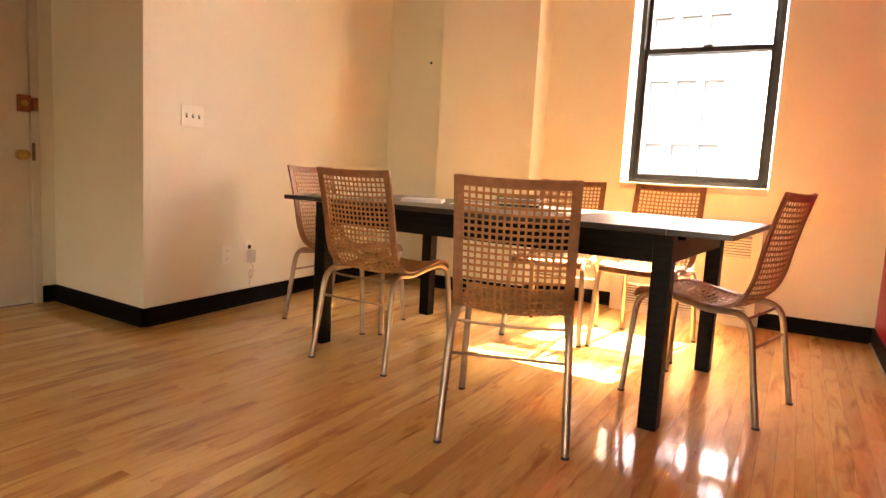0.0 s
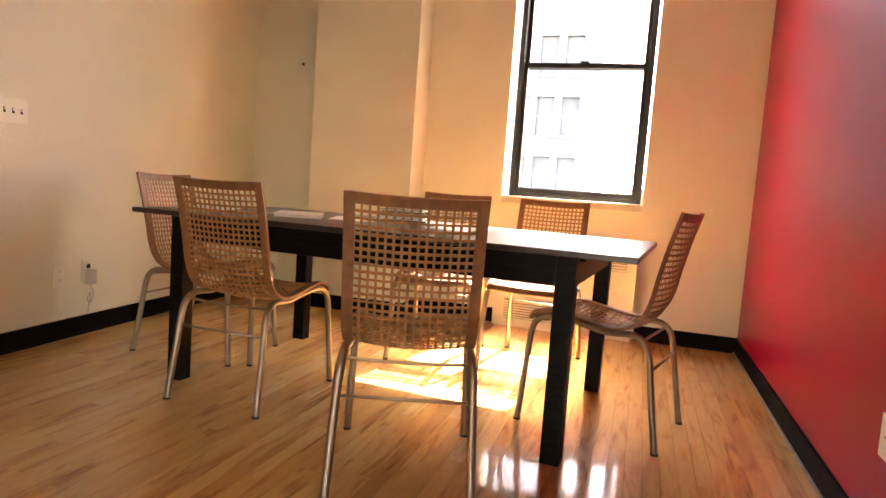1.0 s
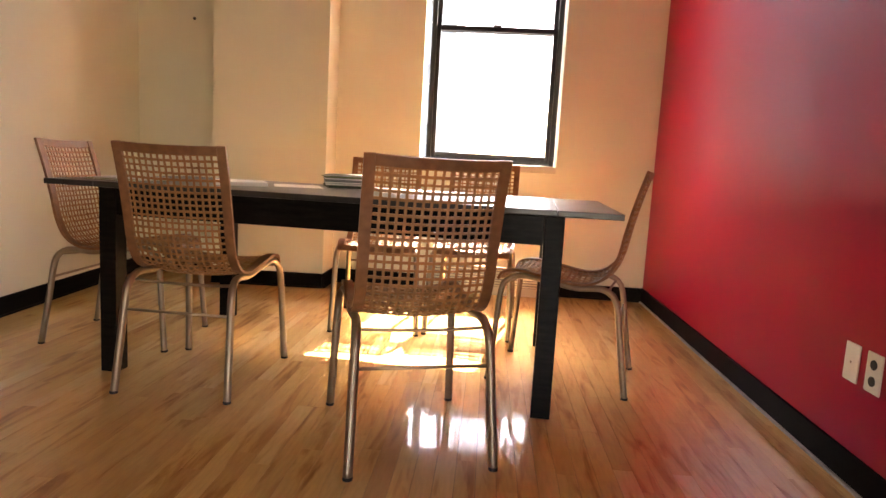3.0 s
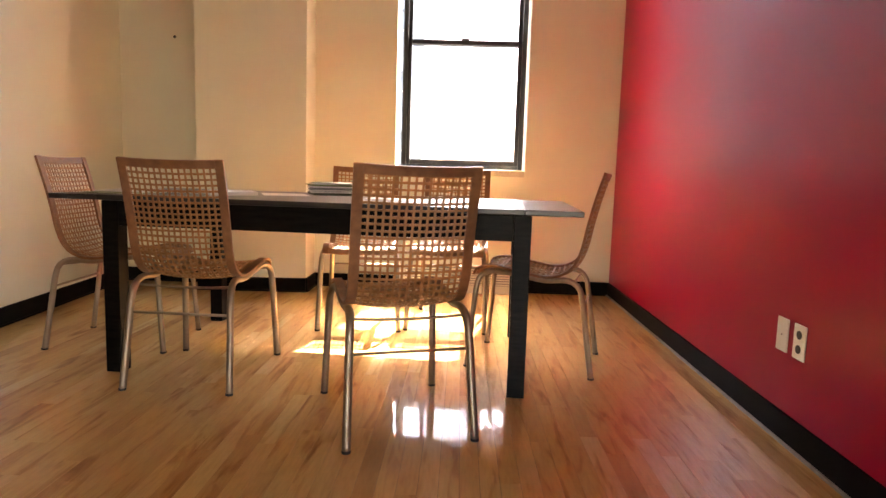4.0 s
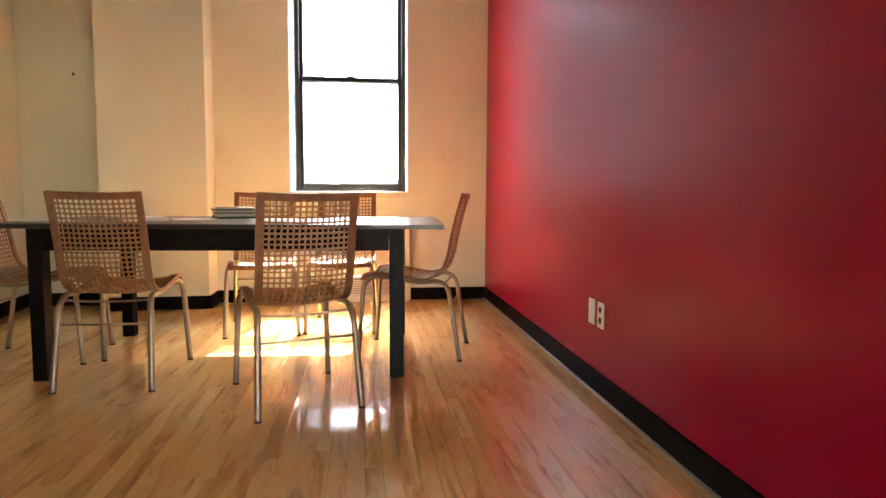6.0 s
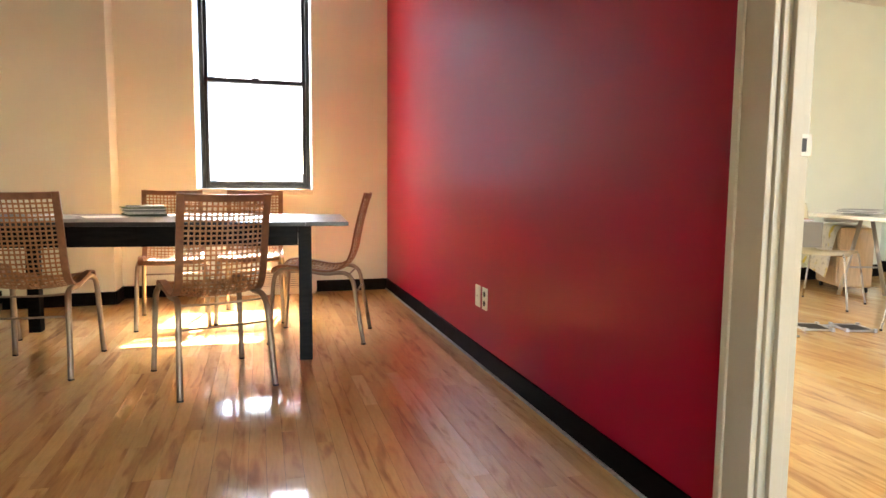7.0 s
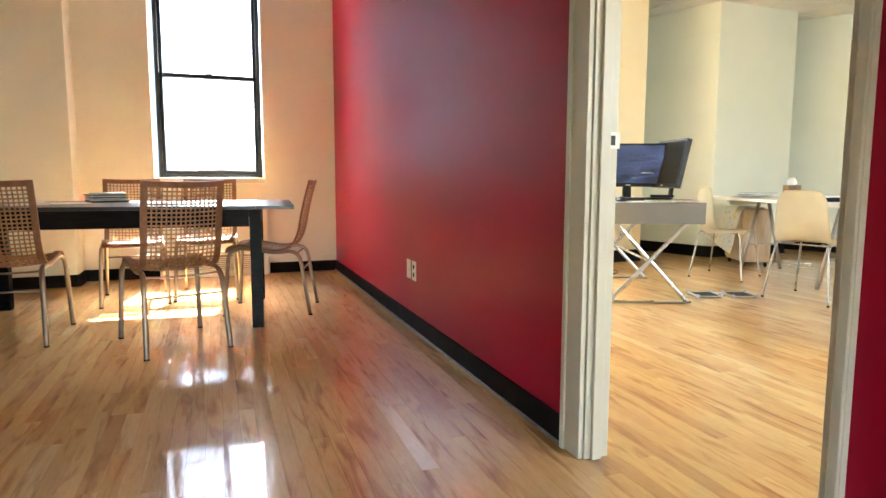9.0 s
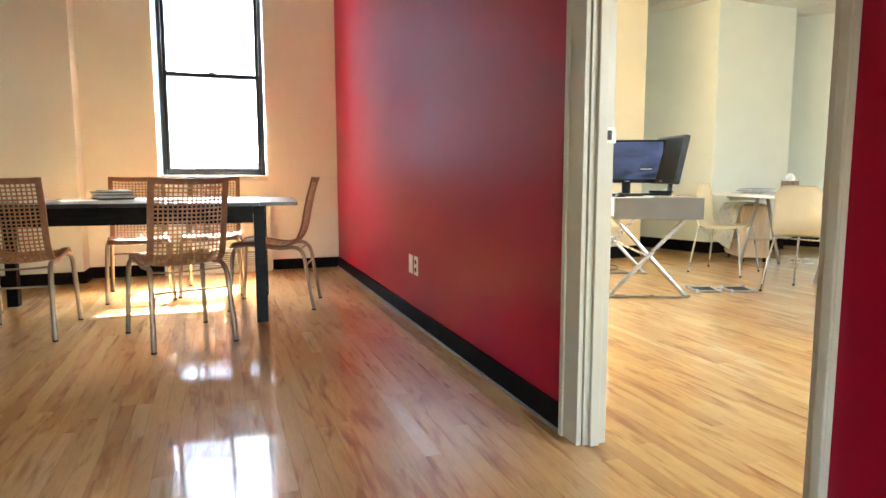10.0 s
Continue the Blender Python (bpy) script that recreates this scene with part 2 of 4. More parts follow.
def lathe(bm, profile, seg=20, m=None):
    """profile: (radius, z) from bottom to top, turned round z."""
    rings = []
    for r, z in profile:
        rings.append([bm.verts.new((r * math.cos(2 * math.pi * k / seg), r * math.sin(2 * math.pi * k / seg), z)) for k in range(seg)])
    for A, B in zip(rings, rings[1:]):
        for k in range(seg):
            bm.faces.new((A[k], A[(k + 1) % seg], B[(k + 1) % seg], B[k]))
    bm.faces.new(rings[0])
    bm.faces.new(rings[-1])
    if m is not None:
        bmesh.ops.transform(bm, matrix=m, verts=[v for r in rings for v in r])
    return bm


def prism(bm, foot, z0, z1):
    lo = [bm.verts.new((x, y, z0)) for x, y in foot]
    hi = [bm.verts.new((x, y, z1)) for x, y in foot]
    bm.faces.new(lo)
    bm.faces.new(hi)
    for i in range(len(foot)):
        j = (i + 1) % len(foot)
        bm.faces.new((lo[i], lo[j], hi[j], hi[i]))
    return bm


def strip_foot(a, b, thick):
    """Footprint of a slab from a to b that lies to the left of the way from a to b."""
    a, b = Vector(a), Vector(b)
    d = (b - a).normalized()
    n = Vector((-d.y, d.x)) * thick
    return [tuple(a), tuple(b), tuple(b + n), tuple(a + n)]


def structure(ob, label, category):
    return tagged(ob, label, category, kind="structure")


# ---- the large structure ----
H = 3.02
HO = 2.88
YW = 5.690           # inner face of the window wall
RX0, RX1 = 3.30, 3.385  # red partition
D0, D1, DH = 0.305, 1.180, 2.08  # door opening in it
LA, LB = (-0.15, 3.18), (-0.34, 5.66)  # slanting cream wall
PL, PR = (0.33, 5.37), (1.085, 5.42)   # front of the boxed column
WX0, WX1, WZ0, WZ1 = 1.680, 2.635, 0.890, 2.75

floor = structure(block("floor", (-1.4, -3.2, -0.12, 10.6, 6.8, -0.012), UNDER), "strip floor of varnished honey maple boards", "floor")
structure(block("ceiling", (-1.4, -3.2, H, RX1, 6.3, H + 0.1), CEILING), "plain white ceiling of the dining room", "ceiling")

bm = bmesh.new()
box(bm, PR[0], YW, 0, WX0, YW + 0.22, H)
box(bm, WX1, YW, 0, RX1, YW + 0.22, H)
box(bm, WX0, YW, 0, WX1, YW + 0.22, WZ0)
box(bm, WX0, YW, WZ1, WX1, YW + 0.22, H)
structure(part("wall_north", bm, CREAM), "cream painted wall round the tall window", "wall")
structure(part("wall_column", prism(bmesh.new(), [PL, PR, (PR[0], YW + 0.22), (PL[0] - 0.02, YW + 0.22)], 0, H), CREAM), "cream boxed column standing out from the wall", "wall")
structure(part("wall_recess", prism(bmesh.new(), [(LB[0], 5.66), (PL[0] + 0.03, 5.66), (PL[0] + 0.03, 5.9), (LB[0], 5.9)], 0, H), CREAM), "cream wall of a shallow shaded recess", "wall")
structure(part("wall_west", prism(bmesh.new(), [LA, LB, (LB[0], 5.9), (LB[0] - 0.3, 5.9), (-0.32, 3.29)], 0, H), CREAM), "long cream wall with switches and an outlet", "wall")
structure(part("wall_return", prism(bmesh.new(), [LA, (-0.32, 3.29), (-1.25, 3.37), (-1.25, 3.25), (-1.08, 3.25)], 0, H), CREAM), "short cream return wall beside the entrance door", "wall")
bm = bmesh.new()
box(bm, -1.22, 3.15, 0, -1.08, 3.25, H)
box(bm, -1.22, -3.0, 0, -1.08, 2.22, H)
box(bm, -1.22, 2.22, 2.06, -1.08, 3.15, H)
structure(part("wall_entrance", bm, CREAM), "cream wall that holds the entrance door", "wall")
# both openings here are made up, to let fill light into the rooms
bm = bmesh.new()
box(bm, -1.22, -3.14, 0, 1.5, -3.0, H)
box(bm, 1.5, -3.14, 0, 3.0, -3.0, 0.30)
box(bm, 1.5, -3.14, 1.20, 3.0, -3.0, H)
box(bm, 3.0, -3.14, 0, 5.3, -3.0, H)
box(bm, 5.3, -3.14, 0, 7.4, -3.0, 1.30)
box(bm, 5.3, -3.14, 2.30, 7.4, -3.0, H)
box(bm, 7.4, -3.14, 0, 10.2, -3.0, H)
structure(part("wall_south", bm, CREAM), "plain cream wall closing the rooms, its unseen openings added for light", "wall")

bm = bmesh.new()
box(bm, RX0, D1, 0, RX1, YW, H)
box(bm, RX0, -3.0, 0, RX1, D0, H)
box(bm, RX0, D0, DH, RX1, D1, H)
red = structure(part("wall_red", bm, RED), "satin deep red painted partition wall with a doorway", "wall")
red.data.materials.append(OFFICE)
for p in red.data.polygons:
    if p.center.x > RX1 - 0.01:
        p.material_index = 1

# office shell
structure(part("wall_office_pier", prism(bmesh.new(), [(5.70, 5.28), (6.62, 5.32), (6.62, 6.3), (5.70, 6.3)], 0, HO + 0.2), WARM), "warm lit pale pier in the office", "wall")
bm = bmesh.new()
box(bm, RX1, 6.3, 0, 3.85, 6.5, H)
box(bm, 3.85, 6.3, 0, 5.05, 6.5, 0.92)
box(bm, 3.85, 6.3, 2.75, 5.05, 6.5, H)
box(bm, 5.05, 6.3, 0, 10.2, 6.5, H)
structure(part("wall_office_north", bm, OFFICE), "pale office wall with a wide window", "wall")
structure(part("wall_office_column", prism(bmesh.new(), [(7.57, 5.30), (8.78, 5.37), (8.78, 6.3), (7.25, 6.3)], 0, HO + 0.2), OFFICE), "pale boxed column in the office", "wall")
structure(part("wall_office_east", prism(bmesh.new(), [(8.80, 6.3), (9.95, 4.3), (10.2, 4.3), (10.2, 6.3)], 0, HO + 0.2), OFFICE), "pale slanting office wall", "wall")
structure(block("wall_office_side", (9.95, -3.0, 0, 10.2, 4.3, H), OFFICE), "pale office side wall", "wall")
bm = bmesh.new()
box(bm, RX1, -3.0, HO + 0.02, 10.2, 6.3, HO + 0.12)
for i in range(12):
    for j in range(16):
        x, y = RX1 + 0.012 + i * 0.61, -3.0 + j * 0.61
        box(bm, x, y, HO, min(10.19, x + 0.595), min(6.29, y + 0.595), HO + 0.03)
structure(part("ceiling_office", bm, CEILING), "white suspended ceiling of square tiles", "ceiling")


def baseboard(name, a, b, h=0.100, t=0.012, lip=True):
    ob = structure(part(name, prism(bmesh.new(), strip_foot(a, b, t), 0.0, h), BLACKBASE), "black vinyl baseboard along the wall foot", "baseboard")
    bm = bmesh.new()
    A, B = Vector(a), Vector(b)
    d = (B - A).normalized()
    n = Vector((-d.y, d.x))
    sweep(bm, [(*(A + n * (t + 0.004)), 0.006), (*(B + n * (t + 0.004)), 0.006)], 0.008, 0.006, 6)
    part("cove", bm, GREYTRIM if lip else BLACKBASE, ob)
    return ob


baseboard("baseboard_red", (RX0, D1 + 0.10), (RX0, YW))
baseboard("baseboard_red_south", (RX0, -3.0), (RX0, D0 - 0.055))
baseboard("baseboard_north", (RX0 - 0.012, YW), (2.66, YW), lip=False)
baseboard("baseboard_north_left", (1.70, YW), (PR[0] + 0.012, YW), lip=False)
baseboard("baseboard_column_side", (PR[0], YW), PR, lip=False)
baseboard("baseboard_column", PR, PL, lip=False)
baseboard("baseboard_recess", (PL[0] - 0.02, 5.66), LB, lip=False)
baseboard("baseboard_west", LB, LA, lip=False)
baseboard("baseboard_return", LA, (-1.08, 3.25), lip=False)
baseboard("baseboard_entrance", (-1.08, 3.25), (-1.08, 3.17), lip=False)
baseboard("baseboard_office_pier", (6.62, 5.32), (5.70, 5.28), 0.13, lip=False)
baseboard("baseboard_office_north", (7.25, 6.3), (6.62, 6.3), 0.13, lip=False)
baseboard("baseboard_office_column", (8.78, 5.37), (7.57, 5.30), 0.13, lip=False)
baseboard("baseboard_office_column_side", (7.57, 5.30), (7.25, 6.3), 0.13, lip=False)
baseboard("baseboard_office_east", (9.95, 4.3), (8.80, 6.3), 0.13, lip=False)
baseboard("baseboard_office_side", (9.95, -3.0), (9.95, 4.3), 0.13, lip=False)


# ---- windows and doors ----
def sash_window(name, x0, x1, z0, z1, y, rail, label):
    """A double-hung window: outer frame, two sashes of four bars each, panes, lock and sill."""
    w = structure(new(name), label, "window")
    bm = bmesh.new()
    f = 0.035
    box(bm, x0, y, z0, x0 + f, y + 0.10, z1, 0.003)
    box(bm, x1 - f, y, z0, x1, y + 0.10, z1, 0.003)
    box(bm, x0 + f, y, z0, x1 - f, y + 0.10, z0 + 0.03, 0.003)
    box(bm, x0 + f, y, z1 - f, x1 - f, y + 0.10, z1, 0.003)
    part("window_frame", bm, DARKALU, w)
    for nm, za, zb, yy in (("lower_sash", z0 + 0.03, rail + 0.018, y + 0.015), ("upper_sash", rail - 0.018, z1 - f, y + 0.055)):
        bm = bmesh.new()
        s = 0.030
        a, b = x0 + f, x1 - f
        box(bm, a, yy, za, a + s, yy + 0.035, zb, 0.002)
        box(bm, b - s, yy, za, b, yy + 0.035, zb, 0.002)
        box(bm, a + s, yy, za, b - s, yy + 0.035, za + s + 0.004, 0.002)
        box(bm, a + s, yy, zb - s - 0.004, b - s, yy + 0.035, zb, 0.002)
        sash = part(nm, bm, DARKALU, w)
        pane = block("pane", (a + s - 0.004, yy + 0.014, za + s, b - s + 0.004, yy + 0.019, zb - s), GLASS, sash, "clear glass pane")
        pane.visible_shadow = False
    bm = bmesh.new()
    xm = (x0 + x1) / 2
    box(bm, xm - 0.03, y + 0.012, rail + 0.019, xm + 0.03, y + 0.045, rail + 0.032, 0.003)
    part("sash_lock", bm, DARKALU, w)
    return w


w1 = sash_window("window_1", WX0 + 0.035, WX1 - 0.012, WZ0 + 0.02, WZ1 - 0.01, YW + 0.075, 1.830, "tall double-hung window in a dark metal frame")
block("window_sill", (WX0 + 0.002, YW - 0.012, WZ0 - 0.028, WX1 - 0.002, YW + 0.075, WZ0 + 0.019), WHITE, w1, "white painted sill", 0.004)
w2 = sash_window("window_2", 3.87, 5.03, 0.95, 2.74, 6.36, 1.85, "wide double-hung office window in a dark frame")


def casing(name, y0, y1, inner, x):
    """Stepped door casing upright on one face of the partition."""
    bm = bmesh.new()
    box(bm, x - 0.018, y0, 0.002, x, y1, DH + 0.09, 0.003)
    a, b = (y0, y0 + 0.022) if inner < 0 else (y1 - 0.022, y1)
    box(bm, x - 0.027, a, 0.002, x - 0.0185, b, DH + 0.09, 0.003)
    return part(name, bm, WHITE, door_trim)


door_trim = structure(new("door_1"), "open doorway with off-white painted casing and jambs", "doorway")
casing("casing", D1 - 0.012, D1 + 0.095, 1, RX0)
casing("casing", D0 - 0.036, D0 + 0.006, -1, RX0)
block("head_casing", (RX0 - 0.018, D0 + 0.013, DH - 0.012, RX0, D1 - 0.013, DH + 0.09), WHITE, door_trim)
for nm, ya, yb, ys, yt in (("jamb", D1 - 0.020, D1 - 0.001, D1 - 0.034, D1 - 0.021), ("jamb", D0 + 0.001, D0 + 0.020, D0 + 0.021, D0 + 0.034)):
    j = block(nm, (RX0 + 0.001, ya, 0.002, RX1 + 0.004, yb, DH - 0.014), WHITE, door_trim, "", 0.002)
    block("door_stop", (RX0 + 0.022, ys, 0.002, RX0 + 0.056, yt, DH - 0.014), WHITE, j, "", 0.002)
strike = block("strike_plate", (RX0 + 0.058, D1 - 0.0235, 1.006, RX1 + 0.010, D1 - 0.0205, 1.056), IVORY, door_trim, "painted strike plate with a curved lip", 0.001)
block("latch_hole", (RX0 + 0.062, D1 - 0.0245, 1.016, RX0 + 0.078, D1 - 0.0236, 1.046), DARKSLOT, strike)

door2 = structure(new("door_2"), "closed white painted entrance door with brass knob", "door")
leaf = block("door_leaf", (-1.118, 2.262, 0.006, -1.082, 3.115, 2.03), WHITE, door2, "", 0.002)
bm = bmesh.new()
box(bm, -1.12, 3.118, 0.0, -1.068, 3.165, 2.09, 0.003)
box(bm, -1.12, 2.20, 0.0, -1.068, 2.259, 2.09, 0.003)
box(bm, -1.12, 2.259, 2.034, -1.068, 3.118, 2.09, 0.003)
part("door_frame", bm, WHITE, door2)
knob = part("door_knob", lathe(bmesh.new(), [(0.028, 0), (0.028, 0.006), (0.012, 0.01), (0.011, 0.03), (0.026, 0.042), (0.030, 0.055), (0.024, 0.068), (0.004, 0.072)], 20, pose(-1.081, 3.06, 0.875, 0, 90, 0)), BRASS, door2, "round brass knob", True)
bolt = block("deadbolt", (-1.0815, 3.048, 1.118, -1.048, 3.112, 1.212), COPPER, door2, "copper coloured rim lock", 0.004)
block("keeper", (-1.0675, 3.119, 1.128, -1.046, 3.148, 1.202), COPPER, door2, "copper coloured lock keeper", 0.003)
part("thumb_turn", lathe(bmesh.new(), [(0.018, 0), (0.018, 0.006), (0.008, 0.010), (0.008, 0.022), (0.002, 0.024)], 16, pose(-1.048, 3.075, 1.165, 0, 90, 0)), BRASS, bolt, "", True)
# added behind the leaf to keep light from leaking through the frame gaps
block("door_backing", (-1.20, 2.10, 0.0, -1.119, 3.20, 2.12), DARKSLOT, door2, "dark unseen block that stops light leaking round the door")
block("latch_plate", (-1.0675, 3.119, 0.845, -1.066, 3.138, 0.945), DARKPLATE, door2, "dark latch plate")


# ---- wall plates ----
def wall_frame(p, into):
    """A pose whose z axis points from the wall into the room and whose y axis points up."""
    n = Vector((into[0], into[1], 0)).normalized()
    x = Vector((0, 0, 1)).cross(n)
    m = Matrix(((x.x, 0, n.x, p[0]), (x.y, 0, n.y, p[1]), (x.z, 1, n.z, p[2]), (0, 0, 0, 1)))
    return m


WEST_N = (2.49, 0.26)


def west_point(y, z):
    t = (y - LA[1]) / (LB[1] - LA[1])
    return (LA[0] + (LB[0] - LA[0]) * t, y, z)


ADAPTER = surface("grey_adapter_plastic", (0.50, 0.47, 0.40), 0.4, vary=0.05, bump=0)
sw = thing("light_switch", wall_frame(west_point(3.50, 1.14), WEST_N), "ivory triple light switch plate on the cream wall", "switch")
block("plate", (-0.082, -0.057, 0, 0.082, 0.057, 0.006), IVORY, sw, "", 0.003)
for i in (-1, 0, 1):
    block("toggle_slot", (i * 0.046 - 0.006, -0.012, 0.006, i * 0.046 + 0.006, 0.012, 0.0075), DARKSLOT, sw)
    block("toggle", (i * 0.046 - 0.004, 0.0, 0.0075, i * 0.046 + 0.004, 0.010, 0.016), IVORY, sw, "", 0.001)


def outlet(at, label, slots=True):
    o = thing("wall_outlet", at, label, "outlet", "wall outlets")
    block("plate", (-0.036, -0.058, 0, 0.036, 0.058, 0.006), IVORY, o, "", 0.003)
    if slots:
        for s in (-0.024, 0.024):
            soc = part("socket", lathe(bmesh.new(), [(0.017, 0.006), (0.017, 0.0075), (0.016, 0.008)], 18, pose(0, s, 0) @ Matrix.Diagonal((0.92, 0.84, 1, 1))), DARKSLOT if slots == 2 else IVORY, o)
            for dx in (-0.006, 0.006):
                block("slot", (dx - 0.0012, s - 0.005, 0.0081, dx + 0.0012, s + 0.005, 0.0086), DARKSLOT, soc)
    else:
        block("screw", (-0.003, -0.003, 0.006, 0.003, 0.003, 0.0072), STEEL, o)
    return o


outlet(wall_frame(west_point(3.775, 0.335), WEST_N), "ivory double outlet plate low on the cream wall", 1)
outlet(wall_frame((RX0, 3.150, 0.360), (-1, 0)), "ivory blank wall plate low on the red wall", 0)
outlet(wall_frame((RX0, 3.040, 0.360), (-1, 0)), "ivory outlet plate with two dark sockets on the red wall", 2)

outlet(wall_frame(west_point(3.96, 0.345), WEST_N), "small ivory outlet plate behind a plug-in adapter", 1)
plug = thing("plug_in_adapter", wall_frame(west_point(3.96, 0.345), WEST_N) @ pose(0, 0, 0.0088), "white plug-in adapter with a dangling cord", "adapter")
block("housing", (-0.024, -0.075, 0.0, 0.024, 0.006, 0.040), ADAPTER, plug, "grey adapter housing", 0.008)
block("indicator", (-0.009, 0.012, 0.0, 0.009, 0.036, 0.010), BLACKPLASTIC, plug, "", 0.003)
part("cord", sweep(bmesh.new(), spline([(0, -0.075, 0.02), (0.012, -0.115, 0.026), (0.022, -0.155, 0.016), (0.004, -0.178, 0.010), (-0.014, -0.15, 0.014), (-0.004, -0.118, 0.022), (0.010, -0.15, 0.012), (0.006, -0.19, 0.006), (0.002, -0.232, 0.004)], 60), 0.0028, seg=6), ADAPTER, plug, "thin grey cord", True)

hole = thing("wall_hook", wall_frame((0.065, 5.66, 1.795), (0, -1)), "small dark screw hook in the recess wall", "hook")
part("screw", lathe(bmesh.new(), [(0.010, 0), (0.011, 0.004), (0.006, 0.012), (0.004, 0.02)], 12), DARKSLOT, hole)

# radiator cover under the window
rc = thing("radiator_cover", pose(2.14, YW, 0), "cream painted metal radiator cover with louvred grilles", "radiator cover")
bm = bmesh.new()
box(bm, -0.44, -0.10, 0.0, 0.50, -0.001, 0.66, 0.004)
part("body", bm, CREAM, rc)
for (xa, xb, za, zb) in ((0.20, 0.44, 0.46, 0.60), (-0.36, 0.44, 0.06, 0.20)):
    g = block("grille_backing", (xa, -0.103, za, xb, -0.1005, zb), GREYTRIM, rc)
    n = int((zb - za) / 0.018)
    for i in range(n):
        z = za + 0.009 + i * 0.018
        block("louvre", (xa, -0.110, z - 0.005, xb, -0.1035, z + 0.005), CREAM, g)


# ---- dining table ----
table = thing("dining_table", pose(1.589, 3.975, 0, 0, 0, -4.3), "long black-brown wooden extending dining table", "table")
TL, TD, TZ = 1.095, 0.505, 0.745
bm = bmesh.new()
box(bm, -0.87, -TD, TZ - 0.022, 0.87, TD, TZ, 0.003)
part("tabletop", bm, TABLETOP, table)
for s in (-1, 1):
    xa, xb = (-1.080, -0.8715) if s < 0 else (0.8715, TL)
    block("end_leaf", (xa, -TD, TZ - 0.022, xb, TD, TZ - 0.0005), TABLETOP, table, "", 0.003)
    for yy in (-0.3, 0.3):
        block("leaf_runner", (min(s * 0.55, s * 0.90), yy - 0.02, TZ - 0.05, max(s * 0.55, s * 0.90), yy + 0.02, TZ - 0.0225), BLACKWOOD, table)
for sx in (-1, 1):
    for sy in (-1, 1):
        lx = 0.865 if sx > 0 else -0.815
        block("leg", (lx - 0.034, sy * 0.470 - 0.034, 0.0, lx + 0.034, sy * 0.470 + 0.034, TZ - 0.0225), BLACKWOOD, table, "", 0.003)
for sy in (-1, 1):
    block("long_apron", (-0.780, sy * 0.485 - 0.011, TZ - 0.125, 0.829, sy * 0.485 + 0.011, TZ - 0.0225), BLACKWOOD, table, "", 0.002)
for sx in (-1, 1):
    ex = 0.882 if sx > 0 else -0.832
    block("end_apron", (ex - 0.011, -0.431, TZ - 0.125, ex + 0.011, 0.431, TZ - 0.0515), BLACKWOOD, table, "", 0.002)


# ---- woven chairs ----
SIDE = [(0.262, 0.425), (0.240, 0.458), (0.17, 0.470), (0.06, 0.455), (-0.05, 0.438), (-0.125, 0.448), (-0.178, 0.488), (-0.21, 0.56), (-0.230, 0.66), (-0.258, 0.780), (-0.292, 0.898)]
NV = 121
CURVE = spline([(0, y, z) for y, z in SIDE], NV)
HW = 0.202


def shell_point(u, k):
    """A point of the seat shell: u from -1 to 1 across, k along the side line."""
    p = CURVE[k]
    a, b = CURVE[max(0, k - 1)], CURVE[min(NV - 1, k + 1)]
    t = (b - a).normalized()
    n = Vector((0, -t.z, t.y))
    dip = 0.022 * (1 - u * u)
    w = HW * (1.0 if k > 40 else 1.0 - 0.03 * (1 - k / 40) ** 2)
    return Vector((u * w, p.y, p.z)) - n * dip * (-1 if n.y > 0 or n.z < 0 else 1), n


def ribbon(bm, rows, w, t):
    """A flat band along rows of (point, across, normal)."""
    prev = None
    for p, s, n in rows:
        ring = [bm.verts.new(p + s * a * w + n * b * t) for a, b in ((-1, -1), (1, -1), (1, 1), (-1, 1))]
        if prev:
            for k in range(4):
                bm.faces.new((prev[k], prev[(k + 1) % 4], ring[(k + 1) % 4], ring[k]))
        else:
            bm.faces.new(ring)
        prev = ring
    bm.faces.new(prev)


